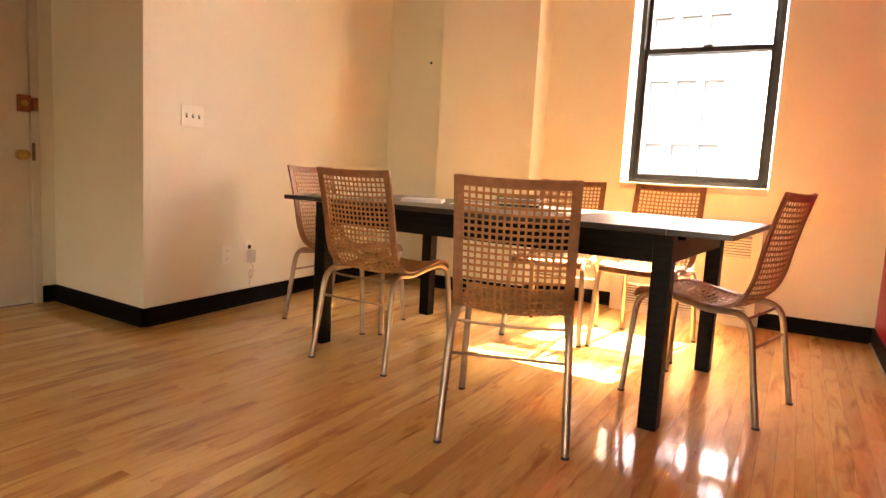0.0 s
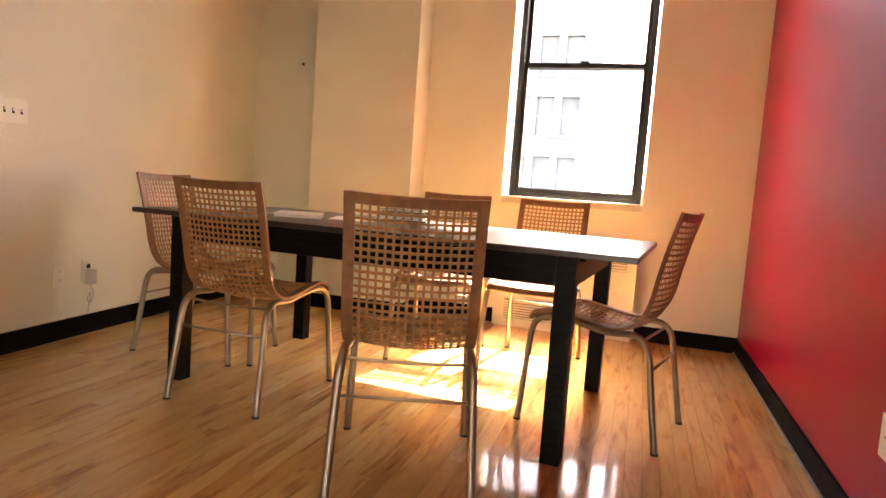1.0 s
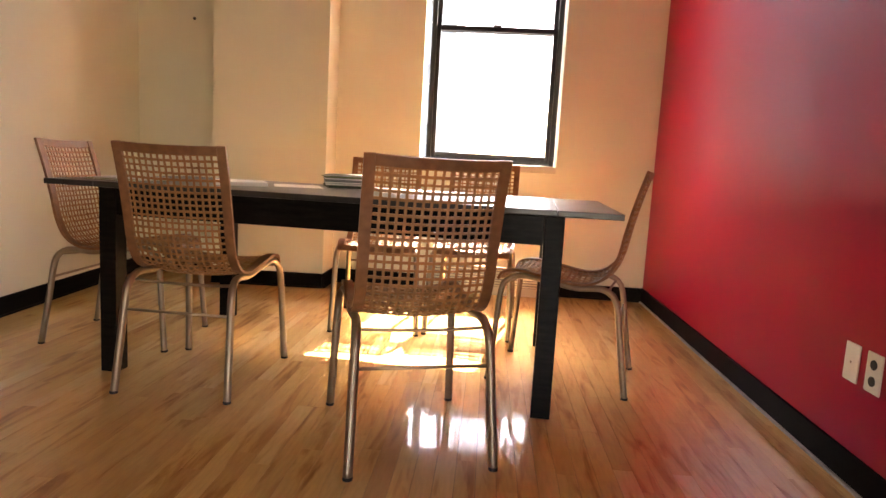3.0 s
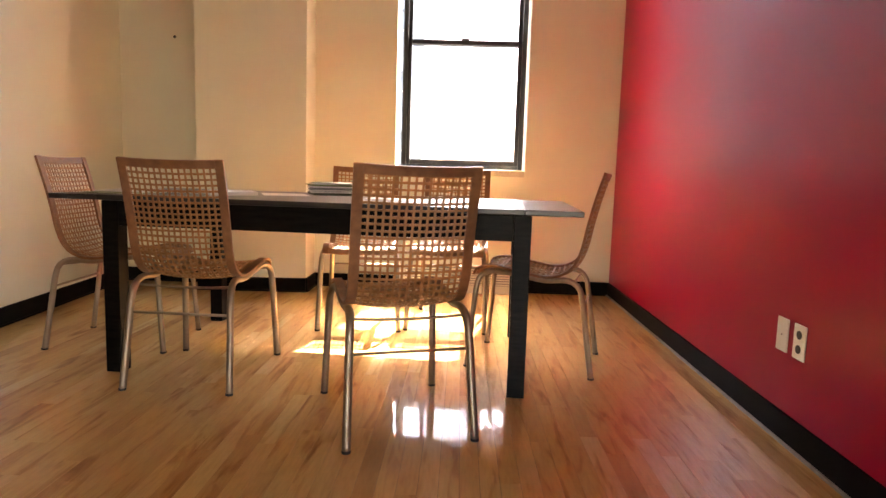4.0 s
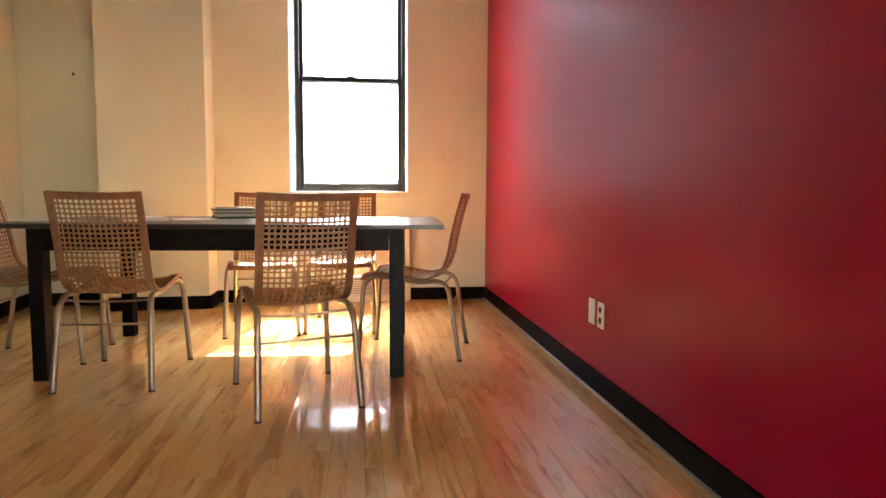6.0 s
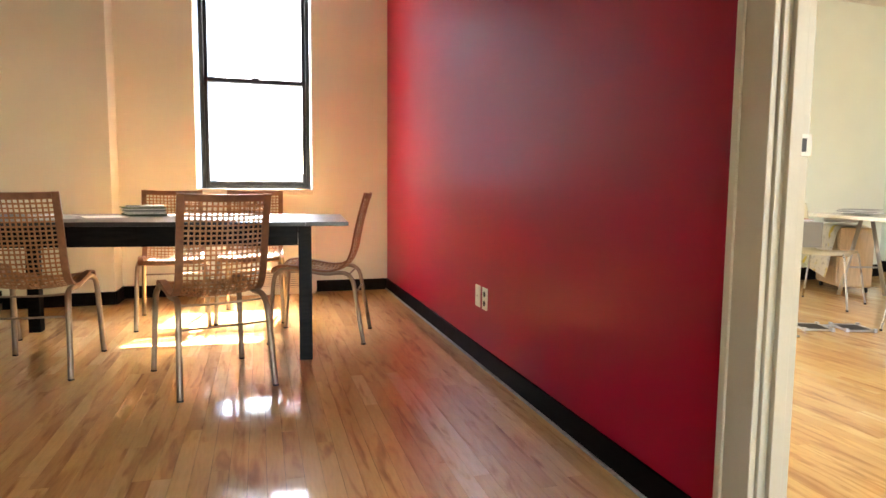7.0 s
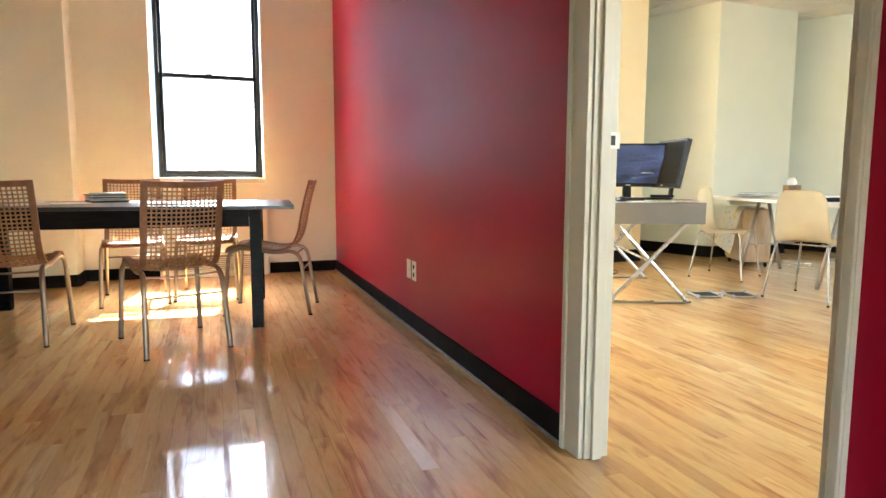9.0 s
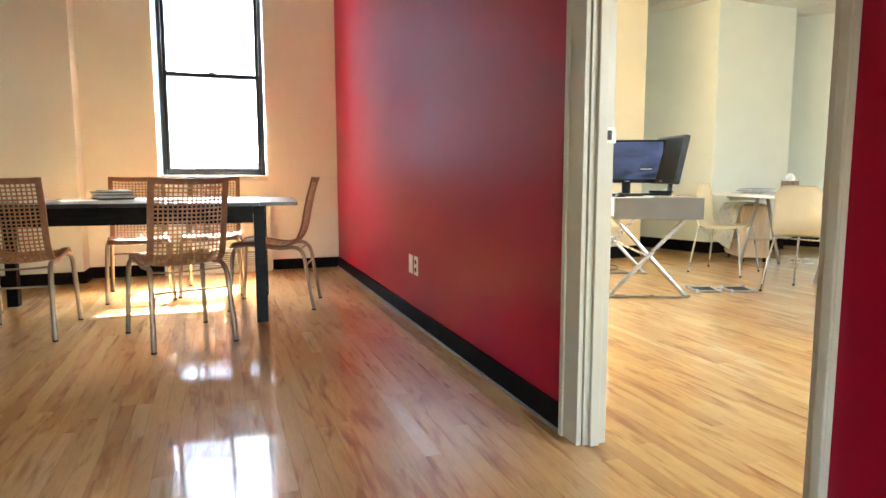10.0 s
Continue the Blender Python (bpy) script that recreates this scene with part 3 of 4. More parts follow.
def woven_chair(at, label):
    c = thing("dining_chair", at, label, "chair", "chairs round the table")
    bm = bmesh.new()
    cols = 15
    for i in range(1, cols):
        u = (-1 + 2 * i / cols) * 0.862
        rows = []
        for k in range(2, NV - 2, 2):
            p, n = shell_point(u, k)
            rows.append((p + n * 0.0012 * math.sin(k * 1.05 + i * math.pi), Vector((1, 0, 0)), n))
        ribbon(bm, rows, 0.0038, 0.0013)
    for j, k in enumerate(range(5, NV - 4, 3)):
        rows = []
        t = (CURVE[k + 1] - CURVE[k - 1]).normalized()
        for i in range(-8, 9):
            p, n = shell_point(i / 8 * 0.865, k)
            rows.append((p + n * 0.0012 * (1 if (i + j) % 2 else -1), t, n))
        ribbon(bm, rows, 0.0039 + 0.0005 * math.sin(j * 2.3), 0.0013)
    tagged(part("woven_seat", bm, CANE, c, "tan woven cane lattice of seat and back"), kind="stuff")
    for s in (-1, 1):
        bm = bmesh.new()
        ribbon(bm, [(shell_point(s * 0.920, k)[0], Vector((1, 0, 0)), shell_point(s, k)[1]) for k in range(NV)], 0.0162, 0.0055)
        part("side_binding", bm, RIM, c, "broad brown bound edge")
    for k0, k1 in ((NV - 5, NV - 1), (0, 4)):
        bm = bmesh.new()
        rows = []
        km = (k0 + k1) // 2
        t = (CURVE[k1] - CURVE[k0]).normalized()
        for i in range(-8, 9):
            p, n = shell_point(i / 8 * 0.853, km)
            rows.append((p, t, n))
        ribbon(bm, rows, 0.0150, 0.0047)
        part("top_binding" if k0 else "front_binding", bm, RIM, c, "broad brown bound edge")
    for s in (-1, 1):
        bm = bmesh.new()
        pts = [(s * 0.220, 0.270, 0.0), (s * 0.212, 0.255, 0.20), (s * 0.204, 0.240, 0.38), (s * 0.196, 0.215, 0.428), (s * 0.19, 0.165, 0.446), (s * 0.19, 0.05, 0.436),
               (s * 0.19, -0.06, 0.420), (s * 0.19, -0.15, 0.426), (s * 0.192, -0.195, 0.412), (s * 0.197, -0.225, 0.365), (s * 0.204, -0.252, 0.20), (s * 0.212, -0.285, 0.0)]
        sweep(bm, spline(pts, 60), 0.0125, 0.0140, 10, up=(1, 0, 0))
        side = part("side_frame", bm, STEEL, c, "bent nickel tube with front and rear leg", True)
        for p in (pts[0], pts[-1]):
            part("foot_cap", lathe(bmesh.new(), [(0.0142, 0.0), (0.0146, 0.004), (0.0142, 0.009)], 10, pose(p[0], p[1], 0.0)), RUBBER, side)
    part("stretcher", sweep(bmesh.new(), [(-0.200, -0.235, 0.30), (0.200, -0.235, 0.30)], 0.0055, seg=8), STEEL, c, "", True)
    part("seat_rail", sweep(bmesh.new(), spline([(-0.192, -0.195, 0.405), (-0.1, -0.185, 0.397), (0, -0.182, 0.395), (0.1, -0.185, 0.397), (0.192, -0.195, 0.405)], 17), 0.0055, seg=8), STEEL, c, "", True)
    part("front_rail", sweep(bmesh.new(), [(-0.192, 0.19, 0.425), (0.192, 0.19, 0.425)], 0.0055, seg=8), STEEL, c, "", True)
    return c


def facing(x, y, dx, dy):
    """A pose at x, y whose y axis points along dx, dy."""
    return pose(x, y, 0, 0, 0, math.degrees(math.atan2(-dx, dy)))


chair = woven_chair(facing(1.955, 3.195, -0.315, 0.95), "tan woven cane dining chair pulled out from the table")
for (x, y, dx, dy, label) in ((1.105, 3.605, 0.03, 1.0, "tan woven cane dining chair pushed under the long side"),
                              (0.532, 4.033, 1.0, 0.04, "tan woven cane chair at the table end by the cream wall"),
                              (2.542, 3.950, -0.965, 0.25, "tan woven cane chair at the table end by the red wall"),
                              (1.61, 4.63, 0.09, -1.0, "tan woven cane dining chair with its back to the radiator"),
                              (2.13, 4.68, -0.08, -1.0, "tan woven cane dining chair in front of the window")):
    tagged(copy_thing(chair, facing(x, y, dx, dy)), label)

# ---- outside ----
structure(block("ground", (-400, 6.9, -12.2, 400, 900, -12.0), ASPHALT), "grey street far below the window", "ground")


def far_house(name, x0, x1, y, z1, mat, label, cols, rows, z0):
    """A street front with real window openings: piers, spandrels, recessed panes, cornice."""
    h = thing(name, pose(0, y, 0), label, "building")
    wx = [c for c in cols if x0 < c < x1 - 1]
    xs = sorted({x0, x1, *wx, *[c + 1.0 for c in wx]})
    bm = bmesh.new()
    box(bm, x0, 0.4, -12, x1, 8, z1)
    for a, b in zip(xs, xs[1:]):
        if a in wx:
            zs = [-12.0]
            for r in rows:
                zs += [r, r + 2.2]
            zs.append(z1)
            for za, zb in zip(zs[::2], zs[1::2]):
                box(bm, a, 0, za, b, 0.399, zb)
        else:
            box(bm, a, 0, -12, b, 0.399, z1)
    part("wall", bm, mat, h)
    block("cornice", (x0 - 0.3, -0.45, z1 + 0.002, x1 + 0.3, 0.4, z1 + 0.6), mat, h)
    for c in wx:
        for r in rows:
            w = block("window", (c + 0.002, 0.25, r + 0.002, c + 0.998, 0.30, r + 2.198), PANEDARK, h)
            block("sill", (c - 0.08, -0.12, r - 0.14, c + 1.08, -0.001, r - 0.003), mat, w)
            block("sash_bar", (c + 0.002, 0.22, r + 1.06, c + 0.998, 0.249, r + 1.14), WHITE, w)
    return h


far_house("apartment_building", -19.0, -0.2, 38.0, 12.6, FACADE, "pale stone apartment building across the street", [-17.9 + 1.42 * i for i in range(12)], [-9.2 + 3.4 * i for i in range(6)], 0)
far_house("low_building", 0.6, 14.0, 62.0, 1.6, BRICK, "low reddish brick building further off", [2.0 + 2.4 * i for i in range(5)], [-9.0, -5.4, -1.8], 0)


# ---- things on the dining table ----
def book(name, at, w, d, h, cover, label, group="books on the table", pages=None):
    b = thing(name, at, label, "magazine", group)
    block("back_cover", (-w / 2, -d / 2, 0, w / 2, d / 2, 0.0018), cover, b)
    block("page_block", (-w / 2 + 0.002, -d / 2 + 0.002, 0.0019, w / 2 - 0.003, d / 2 - 0.002, h - 0.0019), pages or PAPER, b, "page block")
    block("front_cover", (-w / 2, -d / 2, h - 0.0018, w / 2, d / 2, h), cover, b)
    return b


rnd = random.Random(11)
COVERS = [surface("glossy_cover_" + n, c, 0.5, vary=0.2, scale=18, grain=60, bump=0) for n, c in
          (("green", (0.03, 0.06, 0.03)), ("white", (0.75, 0.75, 0.72)), ("teal", (0.05, 0.11, 0.12)), ("grey", (0.22, 0.23, 0.23)), ("navy", (0.03, 0.04, 0.08)), ("olive", (0.20, 0.26, 0.08)))]
COVER_NAMES = ("green", "white", "teal", "grey", "navy", "olive")
z = TZ
for i, h in enumerate((0.012, 0.007, 0.009, 0.006, 0.010, 0.005, 0.008)):
    book("magazine", pose(1.50 + rnd.uniform(-0.012, 0.012), 4.27 + rnd.uniform(-0.01, 0.01), z + 0.0004, 0, 0, 14 + rnd.uniform(-7, 7)), 0.215, 0.28, h, COVERS[i % 6], COVER_NAMES[i % 6] + " magazine in the stack on the dining table", "stacked magazines", COVERS[i % 6] if i in (0, 1, 3, 5) else None)
    z += h + 0.0006
book("magazine", pose(1.10, 3.93, TZ + 0.0004, 0, 0, 25), 0.21, 0.28, 0.016, COVERS[1], "thick white brochure lying on the black table")
book("magazine", pose(0.70, 3.78, TZ + 0.0004, 0, 0, -12), 0.21, 0.29, 0.006, COVERS[5], "olive magazine lying near the table end")
book("magazine", pose(0.69, 3.80, TZ + 0.007, 0, 0, 8), 0.20, 0.27, 0.005, COVERS[1], "white magazine lying on an olive one")
book("magazine", pose(0.86, 4.02, TZ + 0.0004, 0, 0, 30), 0.21, 0.28, 0.006, COVERS[3], "grey magazine lying flat on the table")
sheet = thing("paper_sheet", pose(1.31, 4.08, TZ + 0.0006, 0, 0, 20), "loose white paper sheet on the black table", "paper")
block("sheet", (-0.105, -0.148, 0, 0.105, 0.148, 0.0008), PAPER, sheet)
sheet2 = thing("paper_sheet", pose(1.85, 4.05, TZ + 0.0006, 0, 0, -8), "sunlit white paper sheet on the black table", "paper")
block("sheet", (-0.105, -0.148, 0, 0.105, 0.148, 0.0008), PAPER, sheet2)

# ---- office: desk with two monitors ----
DESK = pose(5.095, 3.09, 0, 0, 0, -22)
desk = thing("office_desk", DESK, "white desk with grey end panel and crossed chrome legs", "desk")
block("desktop", (-0.31, 0.0, 0.728, 0.31, 1.50, 0.746), DESKWHITE, desk, "white lacquered top", 0.002)
block("end_panel", (-0.31, -0.018, 0.598, 0.31, -0.001, 0.747), DESKGREY, desk, "grey end panel", 0.001)
block("drawer_box", (-0.298, 0.0225, 0.617, 0.298, 1.48, 0.7275), DESKWHITE, desk)
for y in (0.20, 1.36):
    for s in (-1, 1):
        part("cross_leg", sweep(bmesh.new(), [(s * 0.285, y + s * 0.011, 0.012), (-s * 0.275, y + s * 0.011, 0.615)], 0.016, 0.010, 8, up=(0, 1, 0)), CHROME, desk, "chrome cross leg")
    part("floor_bar", sweep(bmesh.new(), [(-0.31, y, 0.011), (0.31, y, 0.011)], 0.013, 0.010, 8), CHROME, desk, "chrome floor bar")
part("long_bar", sweep(bmesh.new(), [(0.0, 0.20, 0.31), (0.0, 1.36, 0.31)], 0.010, 0.010, 8), CHROME, desk)

SCREEN, nodes, links, b = material("lit_blue_screen")
geo = nodes.new("ShaderNodeTexCoord")
wave = nodes.new("ShaderNodeTexNoise")
wave.inputs["Scale"].default_value, wave.inputs["Detail"].default_value, wave.inputs["Distortion"].default_value = 3.0, 3, 1.5
mp = nodes.new("ShaderNodeMapping")
mp.inputs["Scale"].default_value = (1.0, 1.0, 2.6)
links.new(geo.outputs["Object"], mp.inputs[0])
links.new(mp.outputs[0], wave.inputs["Vector"])
sr = ramp(nodes, [(0.35, (0.006, 0.008, 0.016)), (0.55, (0.02, 0.03, 0.07)), (0.75, (0.08, 0.10, 0.18))])
links.new(wave.outputs[0], sr.inputs[0])
links.new(sr.outputs[0], b.inputs["Emission Color"])
b.inputs["Emission Strength"].default_value = 0.12
b.inputs["Base Color"].default_value = (0.01, 0.01, 0.012, 1)
b.inputs["Roughness"].default_value = 0.25
SCREENGREY = surface("dull_grey_screen", (0.028, 0.029, 0.028), 0.85, vary=0.2, scale=5, bump=0, spec=0.08)


def monitor(at, screen, label, w=0.57, h=0.345):
    m = thing("monitor", at, label, "monitor", "monitors on the desk")
    bm = bmesh.new()
    z0 = 0.098
    box(bm, -w / 2, -0.012, z0, w / 2, 0.030, z0 + h, 0.006)
    body = part("housing", bm, BLACKPLASTIC, m)
    block("screen", (-w / 2 + 0.016, -0.0145, z0 + 0.030, w / 2 - 0.016, -0.0125, z0 + h - 0.016), screen, body, "dark glass screen")
    block("badge", (-0.018, -0.0140, z0 + 0.012, 0.018, -0.0125, z0 + 0.018), IVORY, body, "small pale maker's mark")
    bm = bmesh.new()
    box(bm, -0.11, 0.0305, z0 + 0.06, 0.11, 0.055, z0 + h - 0.06, 0.008)
    part("back_bulge", bm, BLACKPLASTIC, m)
    bm = bmesh.new()
    sweep(bm, spline([(0, 0.06, z0 + 0.12), (0, 0.075, 0.06), (0, 0.065, 0.02), (0, 0.05, 0.006)], 12), 0.035, 0.012, 8, up=(0, 1, 0))
    part("stand", bm, BLACKPLASTIC, m, "", True)
    part("foot", lathe(bmesh.new(), [(0.115, 0.0), (0.115, 0.006), (0.10, 0.011), (0.02, 0.014)], 24, pose(0, 0.03, 0) @ Matrix.Diagonal((1.1, 0.8, 1, 1))), BLACKPLASTIC, m, "", True)
    return m


def aim(x, y, z, dx, dy):
    """A pose at x, y, z whose front (-y) points along dx, dy."""
    return pose(x, y, z, 0, 0, math.degrees(math.atan2(dx, -dy)))


m1 = monitor(aim(5.325, 3.785, 0.747, -0.50, -0.86), SCREEN, "black flat monitor showing a dark blue desktop")
bm = bmesh.new()
box(bm, 0.10, -0.0152, 0.205, 0.19, -0.0146, 0.214)
part("caption_bar", bm, PAPER, m1, "pale line of unreadable writing")
monitor(aim(5.475, 3.575, 0.747, -0.95, 0.22) @ pose(0, 0, 0, -12, 0, 0), SCREENGREY, "black flat monitor turned aside with dull grey screen", 0.47, 0.375)

kb = thing("keyboard", DESK @ pose(-0.10, 0.42, 0.747, 0, 0, 12), "black desktop keyboard with low keys", "keyboard")
block("base", (-0.21, -0.07, 0, 0.21, 0.07, 0.014), BLACKPLASTIC, kb, "", 0.004)
for j in range(4):
    for i in range(13):
        block("key", (-0.195 + i * 0.0302, -0.056 + j * 0.029, 0.0141, -0.195 + i * 0.0302 + 0.026, -0.056 + j * 0.029 + 0.025, 0.021), BLACKPLASTIC, kb)
mouse = thing("mouse", DESK @ pose(-0.22, 0.20, 0.747, 0, 0, 10), "black computer mouse on the white desk", "mouse")
bm = bmesh.new()
bmesh.ops.create_uvsphere(bm, u_segments=16, v_segments=10, radius=1)
for v in bm.verts:
    v.co = Vector((v.co.x * 0.034, v.co.y * 0.058, max(0, v.co.z) * 0.036))
part("shell", bm, BLACKPLASTIC, mouse, "", True)
phone = thing("desk_phone", DESK @ pose(0.10, 0.30, 0.747, 0, 0, -20), "low black handset lying on the desk", "phone")
block("base", (-0.075, -0.05, 0, 0.075, 0.05, 0.028), BLACKPLASTIC, phone, "", 0.008)
block("handset", (-0.085, -0.018, 0.0285, 0.085, 0.018, 0.046), BLACKPLASTIC, phone, "", 0.008)
for i, (x, y, r) in enumerate(((-0.12, 0.10, 12), (0.02, 0.12, -7), (0.16, 0.36, 20))):
    ps = thing("paper_sheet", DESK @ pose(x, y, 0.7465 + i * 0.0012, 0, 0, r), "white paper lying on the office desk", "paper", "papers on the desk")
    block("sheet", (-0.105, -0.075, 0, 0.105, 0.075, 0.001), PAPER, ps)
book("notebook", DESK @ pose(0.03, 0.115, 0.7505, 0, 0, 6), 0.15, 0.20, 0.010, COVERS[5], "olive green notebook on the office desk", "notebooks on the desk")
book("notebook", DESK @ pose(0.205, 0.125, 0.7505, 0, 0, -4), 0.15, 0.21, 0.012, surface("terracotta_cover", (0.42, 0.16, 0.09), 0.5, vary=0.1), "terracotta notebook on the office desk", "notebooks on the desk")


# ---- office: shell chairs ----
def shell_chair(at, label):
    """A moulded plastic shell on four splayed chrome legs."""
    c = thing("shell_chair", at, label, "chair", "white shell chairs")
    line = spline([(0, 0.21, 0.440), (0, 0.17, 0.456), (0, 0.05, 0.448), (0, -0.08, 0.446), (0, -0.145, 0.475), (0, -0.172, 0.56), (0, -0.185, 0.69), (0, -0.195, 0.83)], 41)
    bm = bmesh.new()
    grid = []
    for k, p in enumerate(line):
        t = (line[min(40, k + 1)] - line[max(0, k - 1)]).normalized()
        n = Vector((0, -t.z, t.y))
        row = []
        f = k / 40
        w = 0.200 + 0.012 * math.sin(f * math.pi) - 0.026 * max(0, f - 0.45) / 0.55
        if f > 0.88:
            w -= 0.05 * ((f - 0.88) / 0.12) ** 2
        if f < 0.12:
            w -= 0.05 * (1 - f / 0.12) ** 2
        for i in range(-10, 11):
            u = i / 10
            curl = 0.028 * abs(u) ** 3
            row.append(bm.verts.new(Vector((u * w, p.y, p.z)) + n * curl))
        grid.append(row)
    for a, b in zip(grid, grid[1:]):
        for i in range(20):
            bm.faces.new((a[i], a[i + 1], b[i + 1], b[i]))
    bmesh.ops.solidify(bm, geom=bm.faces[:], thickness=0.006)
    part("shell", bm, SHELL, c, "glossy cream-white plastic shell", True)
    for sx in (-1, 1):
        for sy in (-1, 1):
            leg = part("leg", sweep(bmesh.new(), spline([(sx * 0.10, sy * 0.09, 0.428), (sx * 0.17, sy * 0.15, 0.426), (sx * 0.195, sy * 0.18, 0.395), (sx * 0.245, sy * 0.235, 0.006)], 24), 0.008, seg=8), CHROME, c, "thin chrome leg", True)
            part("glide", lathe(bmesh.new(), [(0.010, 0), (0.010, 0.012), (0.008, 0.014)], 8, pose(sx * 0.245, sy * 0.235, 0)), RUBBER, leg)
    part("under_frame", sweep(bmesh.new(), [(-0.17, -0.15, 0.424), (0.17, -0.15, 0.424), (0.17, 0.15, 0.424), (-0.17, 0.15, 0.424)], 0.007, seg=6, closed=True), CHROME, c)
    return c


sc = shell_chair(facing(6.66, 4.10, 0.45, -0.89), "cream-white plastic shell chair standing sideways")
tagged(copy_thing(sc, facing(6.46, 3.01, 0.97, 0.22)), "cream-white plastic shell chair pushed to the trestle table")

# ---- office: trestle table ----
WT = pose(7.10, 3.78, 0, 0, 0, -16.5)
wt = thing("trestle_table", WT, "long white table on grey A-frame trestles", "table")
block("tabletop", (-0.375, -1.15, 0.705, 0.375, 0.95, 0.732), DESKWHITE, wt, "white laminate top", 0.003)
for y in (-0.60, 0.60):
    for s in (-1, 1):
        part("trestle_leg", sweep(bmesh.new(), [(0.07 + s * 0.045, y, 0.70), (0.07 + s * 0.205, y, 0.01)], 0.017, 0.017, 10), GREYSTEEL, wt, "", True)
    block("trestle_head", (-0.30, y - 0.02, 0.685, 0.30, y + 0.02, 0.7045), GREYSTEEL, wt)
    part("trestle_bar", sweep(bmesh.new(), [(-0.073, y, 0.26), (0.213, y, 0.26)], 0.008, seg=8), GREYSTEEL, wt)
GOLD = surface("brown_gold_patterned_card", (0.17, 0.085, 0.03), 0.4, vary=0.6, scale=40, grain=90, bump=0)
tb = thing("tissue_box", pose(6.93, 3.66, 0.7325, 0, 0, -20), "brown and gold tissue box with a white tissue", "tissue box")
block("carton", (-0.052, -0.052, 0, 0.052, 0.052, 0.125), GOLD, tb, "", 0.002)
bm = bmesh.new()
bmesh.ops.create_uvsphere(bm, u_segments=14, v_segments=9, radius=1)
for v in bm.verts:
    r = 0.8 + 0.35 * noise.noise(v.co * 2.3)
    v.co = Vector((v.co.x * 0.045 * r, v.co.y * 0.04 * r, 0.150 + v.co.z * 0.045 * r))
part("tissue", bm, PAPER, tb, "crumpled white tissue", True)
for i in range(6):
    book("magazine", WT @ pose(rnd.uniform(-0.18, 0.05), 0.45 + rnd.uniform(-0.12, 0.22), 0.7325 + 0.007 * i, 0, 0, rnd.uniform(-40, 40)), 0.2, 0.27, 0.0065, COVERS[(1, 3, 1, 4, 1, 3)[i]], ("white", "grey", "white", "navy", "white", "grey")[i] + " magazine in a loose pile on the white table", "magazines on the white table")
tray = thing("binder", WT @ pose(-0.12, -0.55, 0.7325, 0, 0, 15), "black ring binder lying on the white table", "binder")
block("cover", (-0.14, -0.16, 0, 0.14, 0.16, 0.034), BLACKPLASTIC, tray, "", 0.004)
block("papers", (-0.125, -0.150, 0.0345, 0.115, 0.150, 0.044), PAPER, tray, "white papers on top")

# ---- office: wooden drawer cabinet with drawings ----
CAB = pose(7.60, 4.68, 0, 0, 0, -25)
cab = thing("drawer_cabinet", CAB, "beech drawer cabinet on castors under the table", "cabinet")
block("body", (-0.215, -0.24, 0.05, 0.075, 0.24, 0.600), BEECH, cab, "", 0.02)
for i in range(3):
    block("drawer", (-0.227, -0.215, 0.075 + i * 0.168, -0.2155, 0.215, 0.235 + i * 0.168), BEECH, cab, "", 0.003)
for sx in (-1, 1):
    for sy in (-1, 1):
        part("castor", lathe(bmesh.new(), [(0.022, -0.011), (0.024, -0.006), (0.024, 0.006), (0.022, 0.011)], 12, pose(-0.07 + sx * 0.11, sy * 0.2, 0.024, 0, 90, 0)), RUBBER, cab)
DRAWING, nodes, links, b = material("printed_drawing_sheet")
tc = nodes.new("ShaderNodeTexCoord")
n1, n2 = nodes.new("ShaderNodeTexNoise"), nodes.new("ShaderNodeTexNoise")
n1.inputs["Scale"].default_value, n2.inputs["Scale"].default_value, n2.inputs["Detail"].default_value = 5, 26, 3
links.new(tc.outputs["Object"], n1.inputs["Vector"])
links.new(tc.outputs["Object"], n2.inputs["Vector"])
r1 = ramp(nodes, [(0.60, (0.82, 0.82, 0.78)), (0.66, (0.80, 0.66, 0.14))])
r2 = ramp(nodes, [(0.36, (0.55, 0.55, 0.60)), (0.44, (1, 1, 1))])
links.new(n1.outputs[0], r1.inputs[0])
links.new(n2.outputs[0], r2.inputs[0])
mx = nodes.new("ShaderNodeMix")
mx.data_type, mx.blend_type = "RGBA", "MULTIPLY"
mx.inputs["Factor"].default_value = 0.6
links.new(r1.outputs[0], mx.inputs["A"])
links.new(r2.outputs[0], mx.inputs["B"])
links.new(mx.outputs["Result"], b.inputs["Base Color"])
b.inputs["Roughness"].default_value = 0.6
dr = thing("drawing_sheet", CAB, "large white printed drawing draped over the cabinet", "drawing")
bm = bmesh.new()
rows = []
for j in range(15):
    f = j / 14
    y = -0.23 + 0.52 * f
    low = 0.13 + 0.17 * f
    line = spline([(0.06, y, 0.606), (-0.06, y, 0.604 + 0.02 * math.sin(j * 0.8)), (-0.19, y, 0.610), (-0.245, y + 0.01 * f, 0.565), (-0.262 - 0.03 * f, y + 0.05 * f, 0.46), (-0.29 - 0.06 * f, y + 0.13 * f, (low + 0.46) / 2), (-0.33 - 0.09 * f, y + 0.22 * f, low)], 30)
    rows.append([bm.verts.new(p + Vector((-0.006 * math.sin(k * 0.4 + j * 0.7), 0, 0.004))) for k, p in enumerate(line)])
for a, b2 in zip(rows, rows[1:]):
    for k in range(len(a) - 1):
        bm.faces.new((a[k], a[k + 1], b2[k + 1], b2[k]))
bmesh.ops.solidify(bm, geom=bm.faces[:], thickness=0.0012)
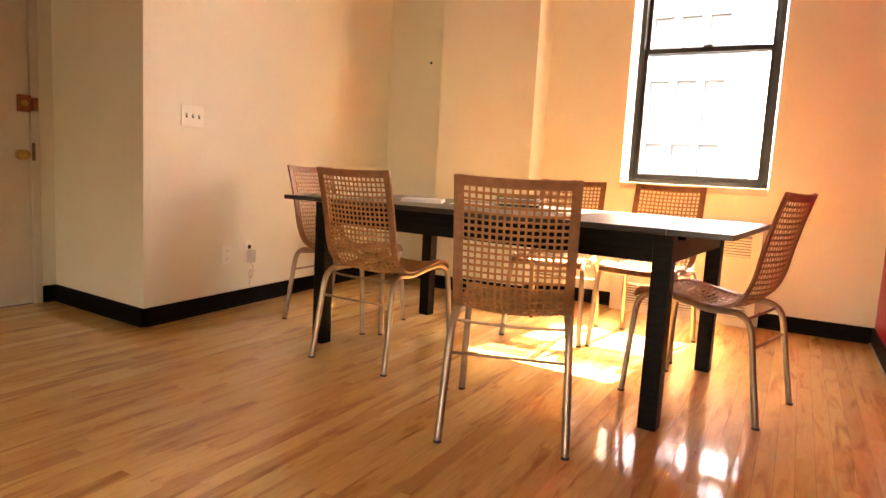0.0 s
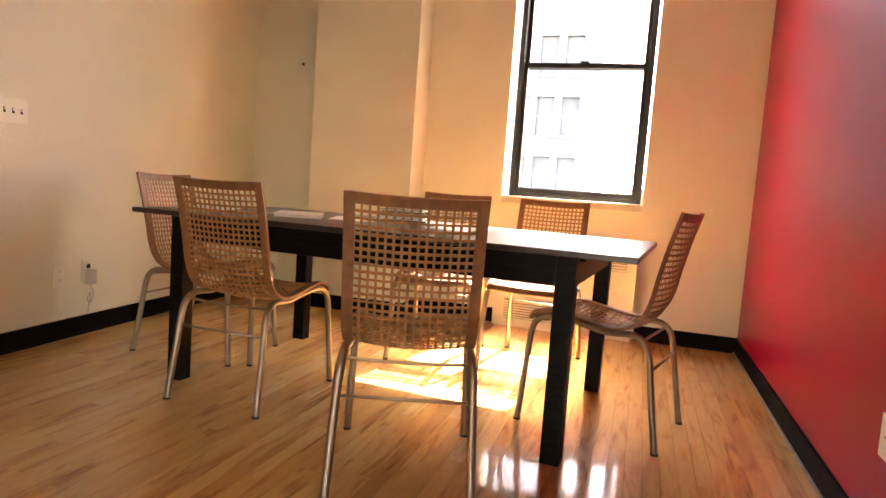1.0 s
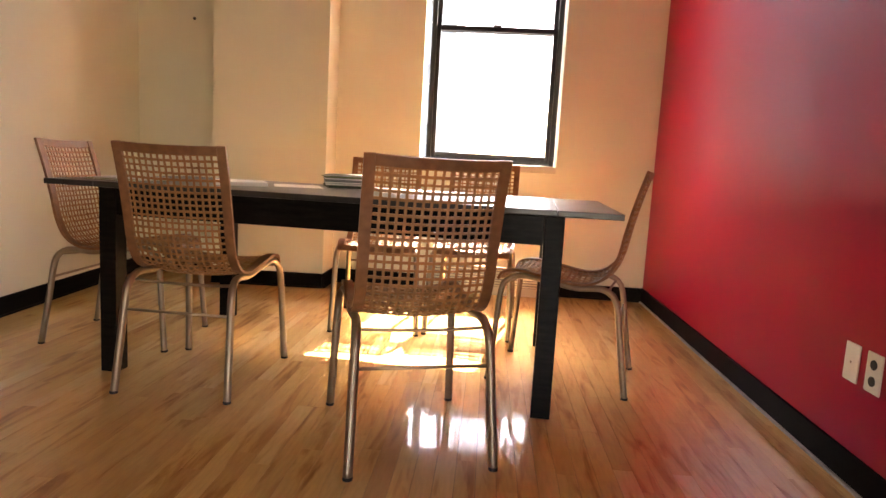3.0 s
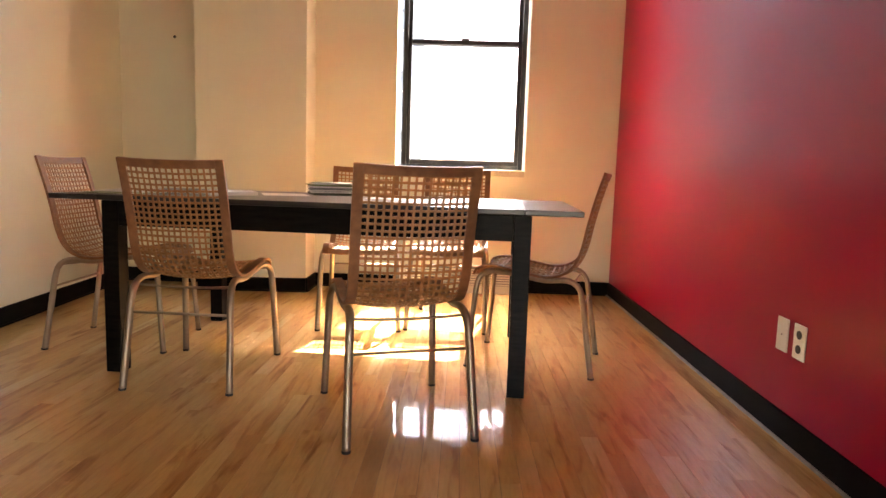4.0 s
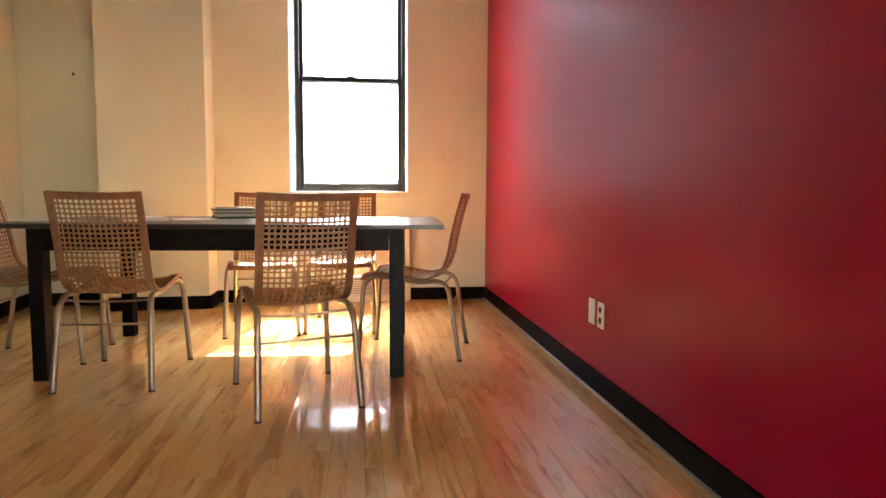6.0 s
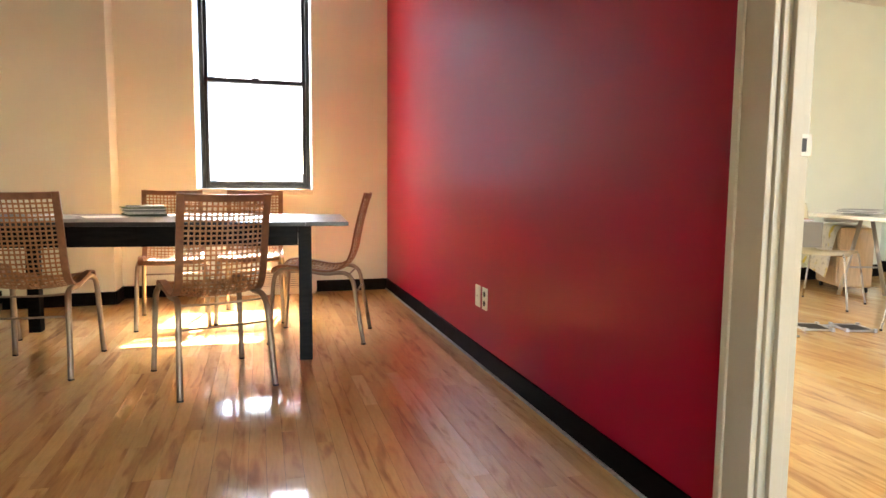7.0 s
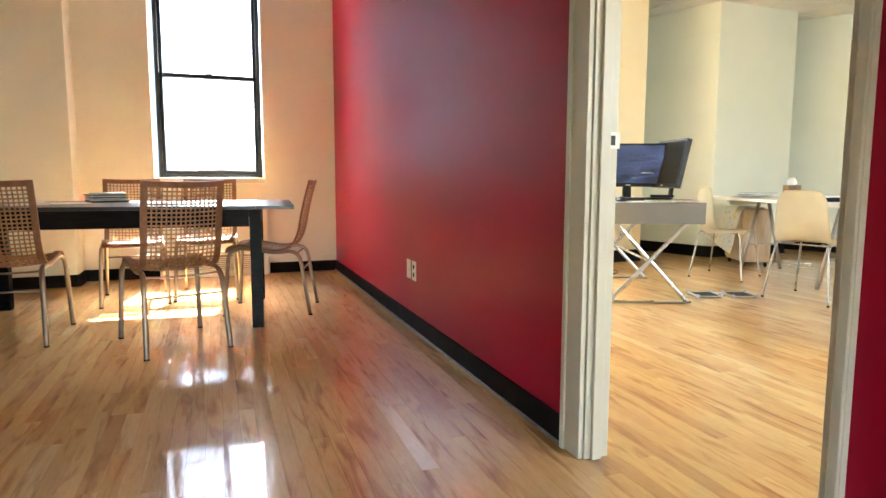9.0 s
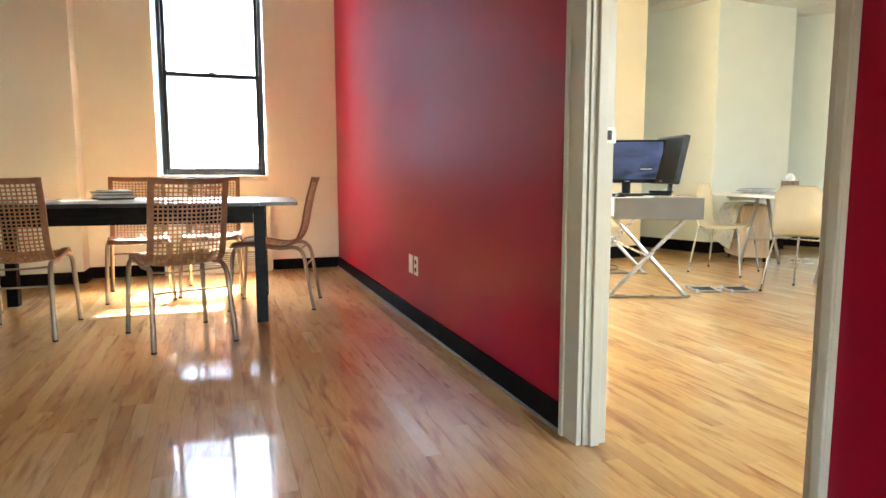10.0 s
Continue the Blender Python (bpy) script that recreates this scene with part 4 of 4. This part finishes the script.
part("sheet", bm, DRAWING, dr, "", True)
roll = thing("paper_roll", CAB @ pose(-0.07, 0.05, 0.640, 0, 0, 20), "loosely rolled white drawing lying on the cabinet", "paper roll")
bm = bmesh.new()
rows = []
for k in range(34):
    a = k * 0.42
    r = 0.020 + 0.0009 * k
    rows.append([bm.verts.new((x, r * math.cos(a), 0.035 + r * math.sin(a) * 0.6 - 0.012)) for x in (-0.20, 0.0, 0.20)])
for a, b2 in zip(rows, rows[1:]):
    for k in range(2):
        bm.faces.new((a[k], a[k + 1], b2[k + 1], b2[k]))
part("sheet", bm, PAPER, roll, "", True)

# ---- office: floor clutter ----
fr = thing("foot_rest", pose(5.91, 3.335, 0, 0, 0, -20), "pair of black padded metal foot plates on the floor", "foot rest")
for s in (-1, 1):
    bm = bmesh.new()
    x = s * 0.135
    for a, b2 in (((x - 0.09, -0.10), (x + 0.09, -0.10)), ((x + 0.09, -0.10), (x + 0.09, 0.10)), ((x + 0.09, 0.10), (x - 0.09, 0.10)), ((x - 0.09, 0.10), (x - 0.09, -0.10))):
        sweep(bm, [(*a, 0.009), (*b2, 0.009)], 0.008, seg=6)
    for cx in (-0.09, 0.09):
        for cy in (-0.10, 0.10):
            box(bm, x + cx - 0.011, cy - 0.011, 0.0, x + cx + 0.011, cy + 0.011, 0.026, 0.003)
    rim = part("plate_frame", bm, GREYSTEEL, fr, "pale metal frame")
    block("pad", (x - 0.081, -0.091, 0.002, x + 0.081, 0.091, 0.013), BLACKPLASTIC, rim, "black ribbed pad", 0.004)
part("link", sweep(bmesh.new(), [(-0.045, 0.03, 0.012), (0.045, 0.03, 0.012)], 0.012, 0.01, 8), GREYSTEEL, fr)
ps = thing("power_adapter", pose(8.02, 4.38, 0, 0, 0, 20), "small white power adapter with cord on the floor", "adapter")
block("housing", (-0.05, -0.03, 0, 0.05, 0.03, 0.03), IVORY, ps, "", 0.006)
part("cord", sweep(bmesh.new(), spline([(0.05, 0, 0.012), (0.14, 0.06, 0.004), (0.05, 0.16, 0.004), (-0.1, 0.14, 0.004), (-0.2, 0.02, 0.004), (-0.12, -0.12, 0.004)], 40), 0.003, seg=6), IVORY, ps, "", True)
for i, pts in enumerate(([(5.62, 4.70, 0.62), (5.66, 4.80, 0.40), (5.60, 4.95, 0.15), (5.70, 5.05, 0.006), (5.95, 5.0, 0.006), (6.15, 5.15, 0.006)],
                         [(5.80, 4.60, 0.62), (5.95, 4.75, 0.42), (6.10, 4.95, 0.30), (6.3, 5.2, 0.28)],
                         [(5.45, 4.75, 0.62), (5.42, 4.85, 0.3), (5.50, 4.7, 0.02), (5.62, 4.5, 0.006), (5.85, 4.62, 0.006), (5.9, 4.85, 0.006), (5.7, 4.95, 0.006)])):
    cb = thing("cable", Matrix.Identity(4), "thin dark computer cable hanging behind the desk", "cable", "cables behind the desk")
    part("cord", sweep(bmesh.new(), spline(pts, 60), 0.004, seg=6), BLACKPLASTIC, cb, "", True)


# ---- floor strips ----
def strip_layout():
    """Rows of boards along y: x0, x1, y0, y1."""
    rnd = random.Random(5)
    out = []
    x = -1.08
    while x < 9.95:
        w = 0.0585
        y = -3.0 - rnd.random() * 1.2
        while y < 6.3:
            n = rnd.choice((0.45, 0.7, 0.9, 1.1, 1.4, 1.7)) * rnd.uniform(0.85, 1.15)
            a, b = max(y, -3.0), min(y + n, 6.3)
            if b - a > 0.05:
                out.append((x, x + w, a, b))
            y += n
        x += w
    return out


def board_mesh(w, n):
    """A board, open below."""
    g, d = 0.0004, 0.006
    xs = ((g, -d), (g, 0.0), (w - g, 0.0), (w - g, -d))
    verts, faces = [], []
    for y in (0.0003, n - 0.0003):
        verts += [(x, y, z) for x, z in xs]
    for i in range(3):
        faces.append((i, i + 1, i + 5, i + 4))
    faces += [(3, 2, 1, 0), (4, 5, 6, 7)]
    return verts, faces


near, rest_v, rest_f = [], [], []
for x0, x1, y0, y1 in strip_layout():
    c = ((x0 + x1) / 2, (y0 + y1) / 2)
    if 1.30 < c[0] < 3.30 and 0.7 < c[1] < 5.0 and len(near) < 300:
        near.append((x0, x1, y0, y1))
        continue
    v, f = board_mesh(x1 - x0, y1 - y0)
    o = len(rest_v)
    rest_v += [(x + x0, y + y0, z) for x, y, z in v]
    rest_f += [tuple(i + o for i in q) for q in f]
me = bpy.data.meshes.new("floor_boards")
me.from_pydata(rest_v, [], rest_f)
me.materials.append(FLOORWOODJ)
boards = new("floor_boards", me)
boards.parent = floor
tagged(boards, "varnished honey maple floor boards", kind="stuff")
for x0, x1, y0, y1 in near:
    v, f = board_mesh(x1 - x0, y1 - y0)
    me = bpy.data.meshes.new("floor_board")
    me.from_pydata(v, [], f)
    me.materials.append(FLOORWOOD)
    ob = new("floor_board", me)
    ob.parent = floor
    ob.location = (x0, y0, 0)
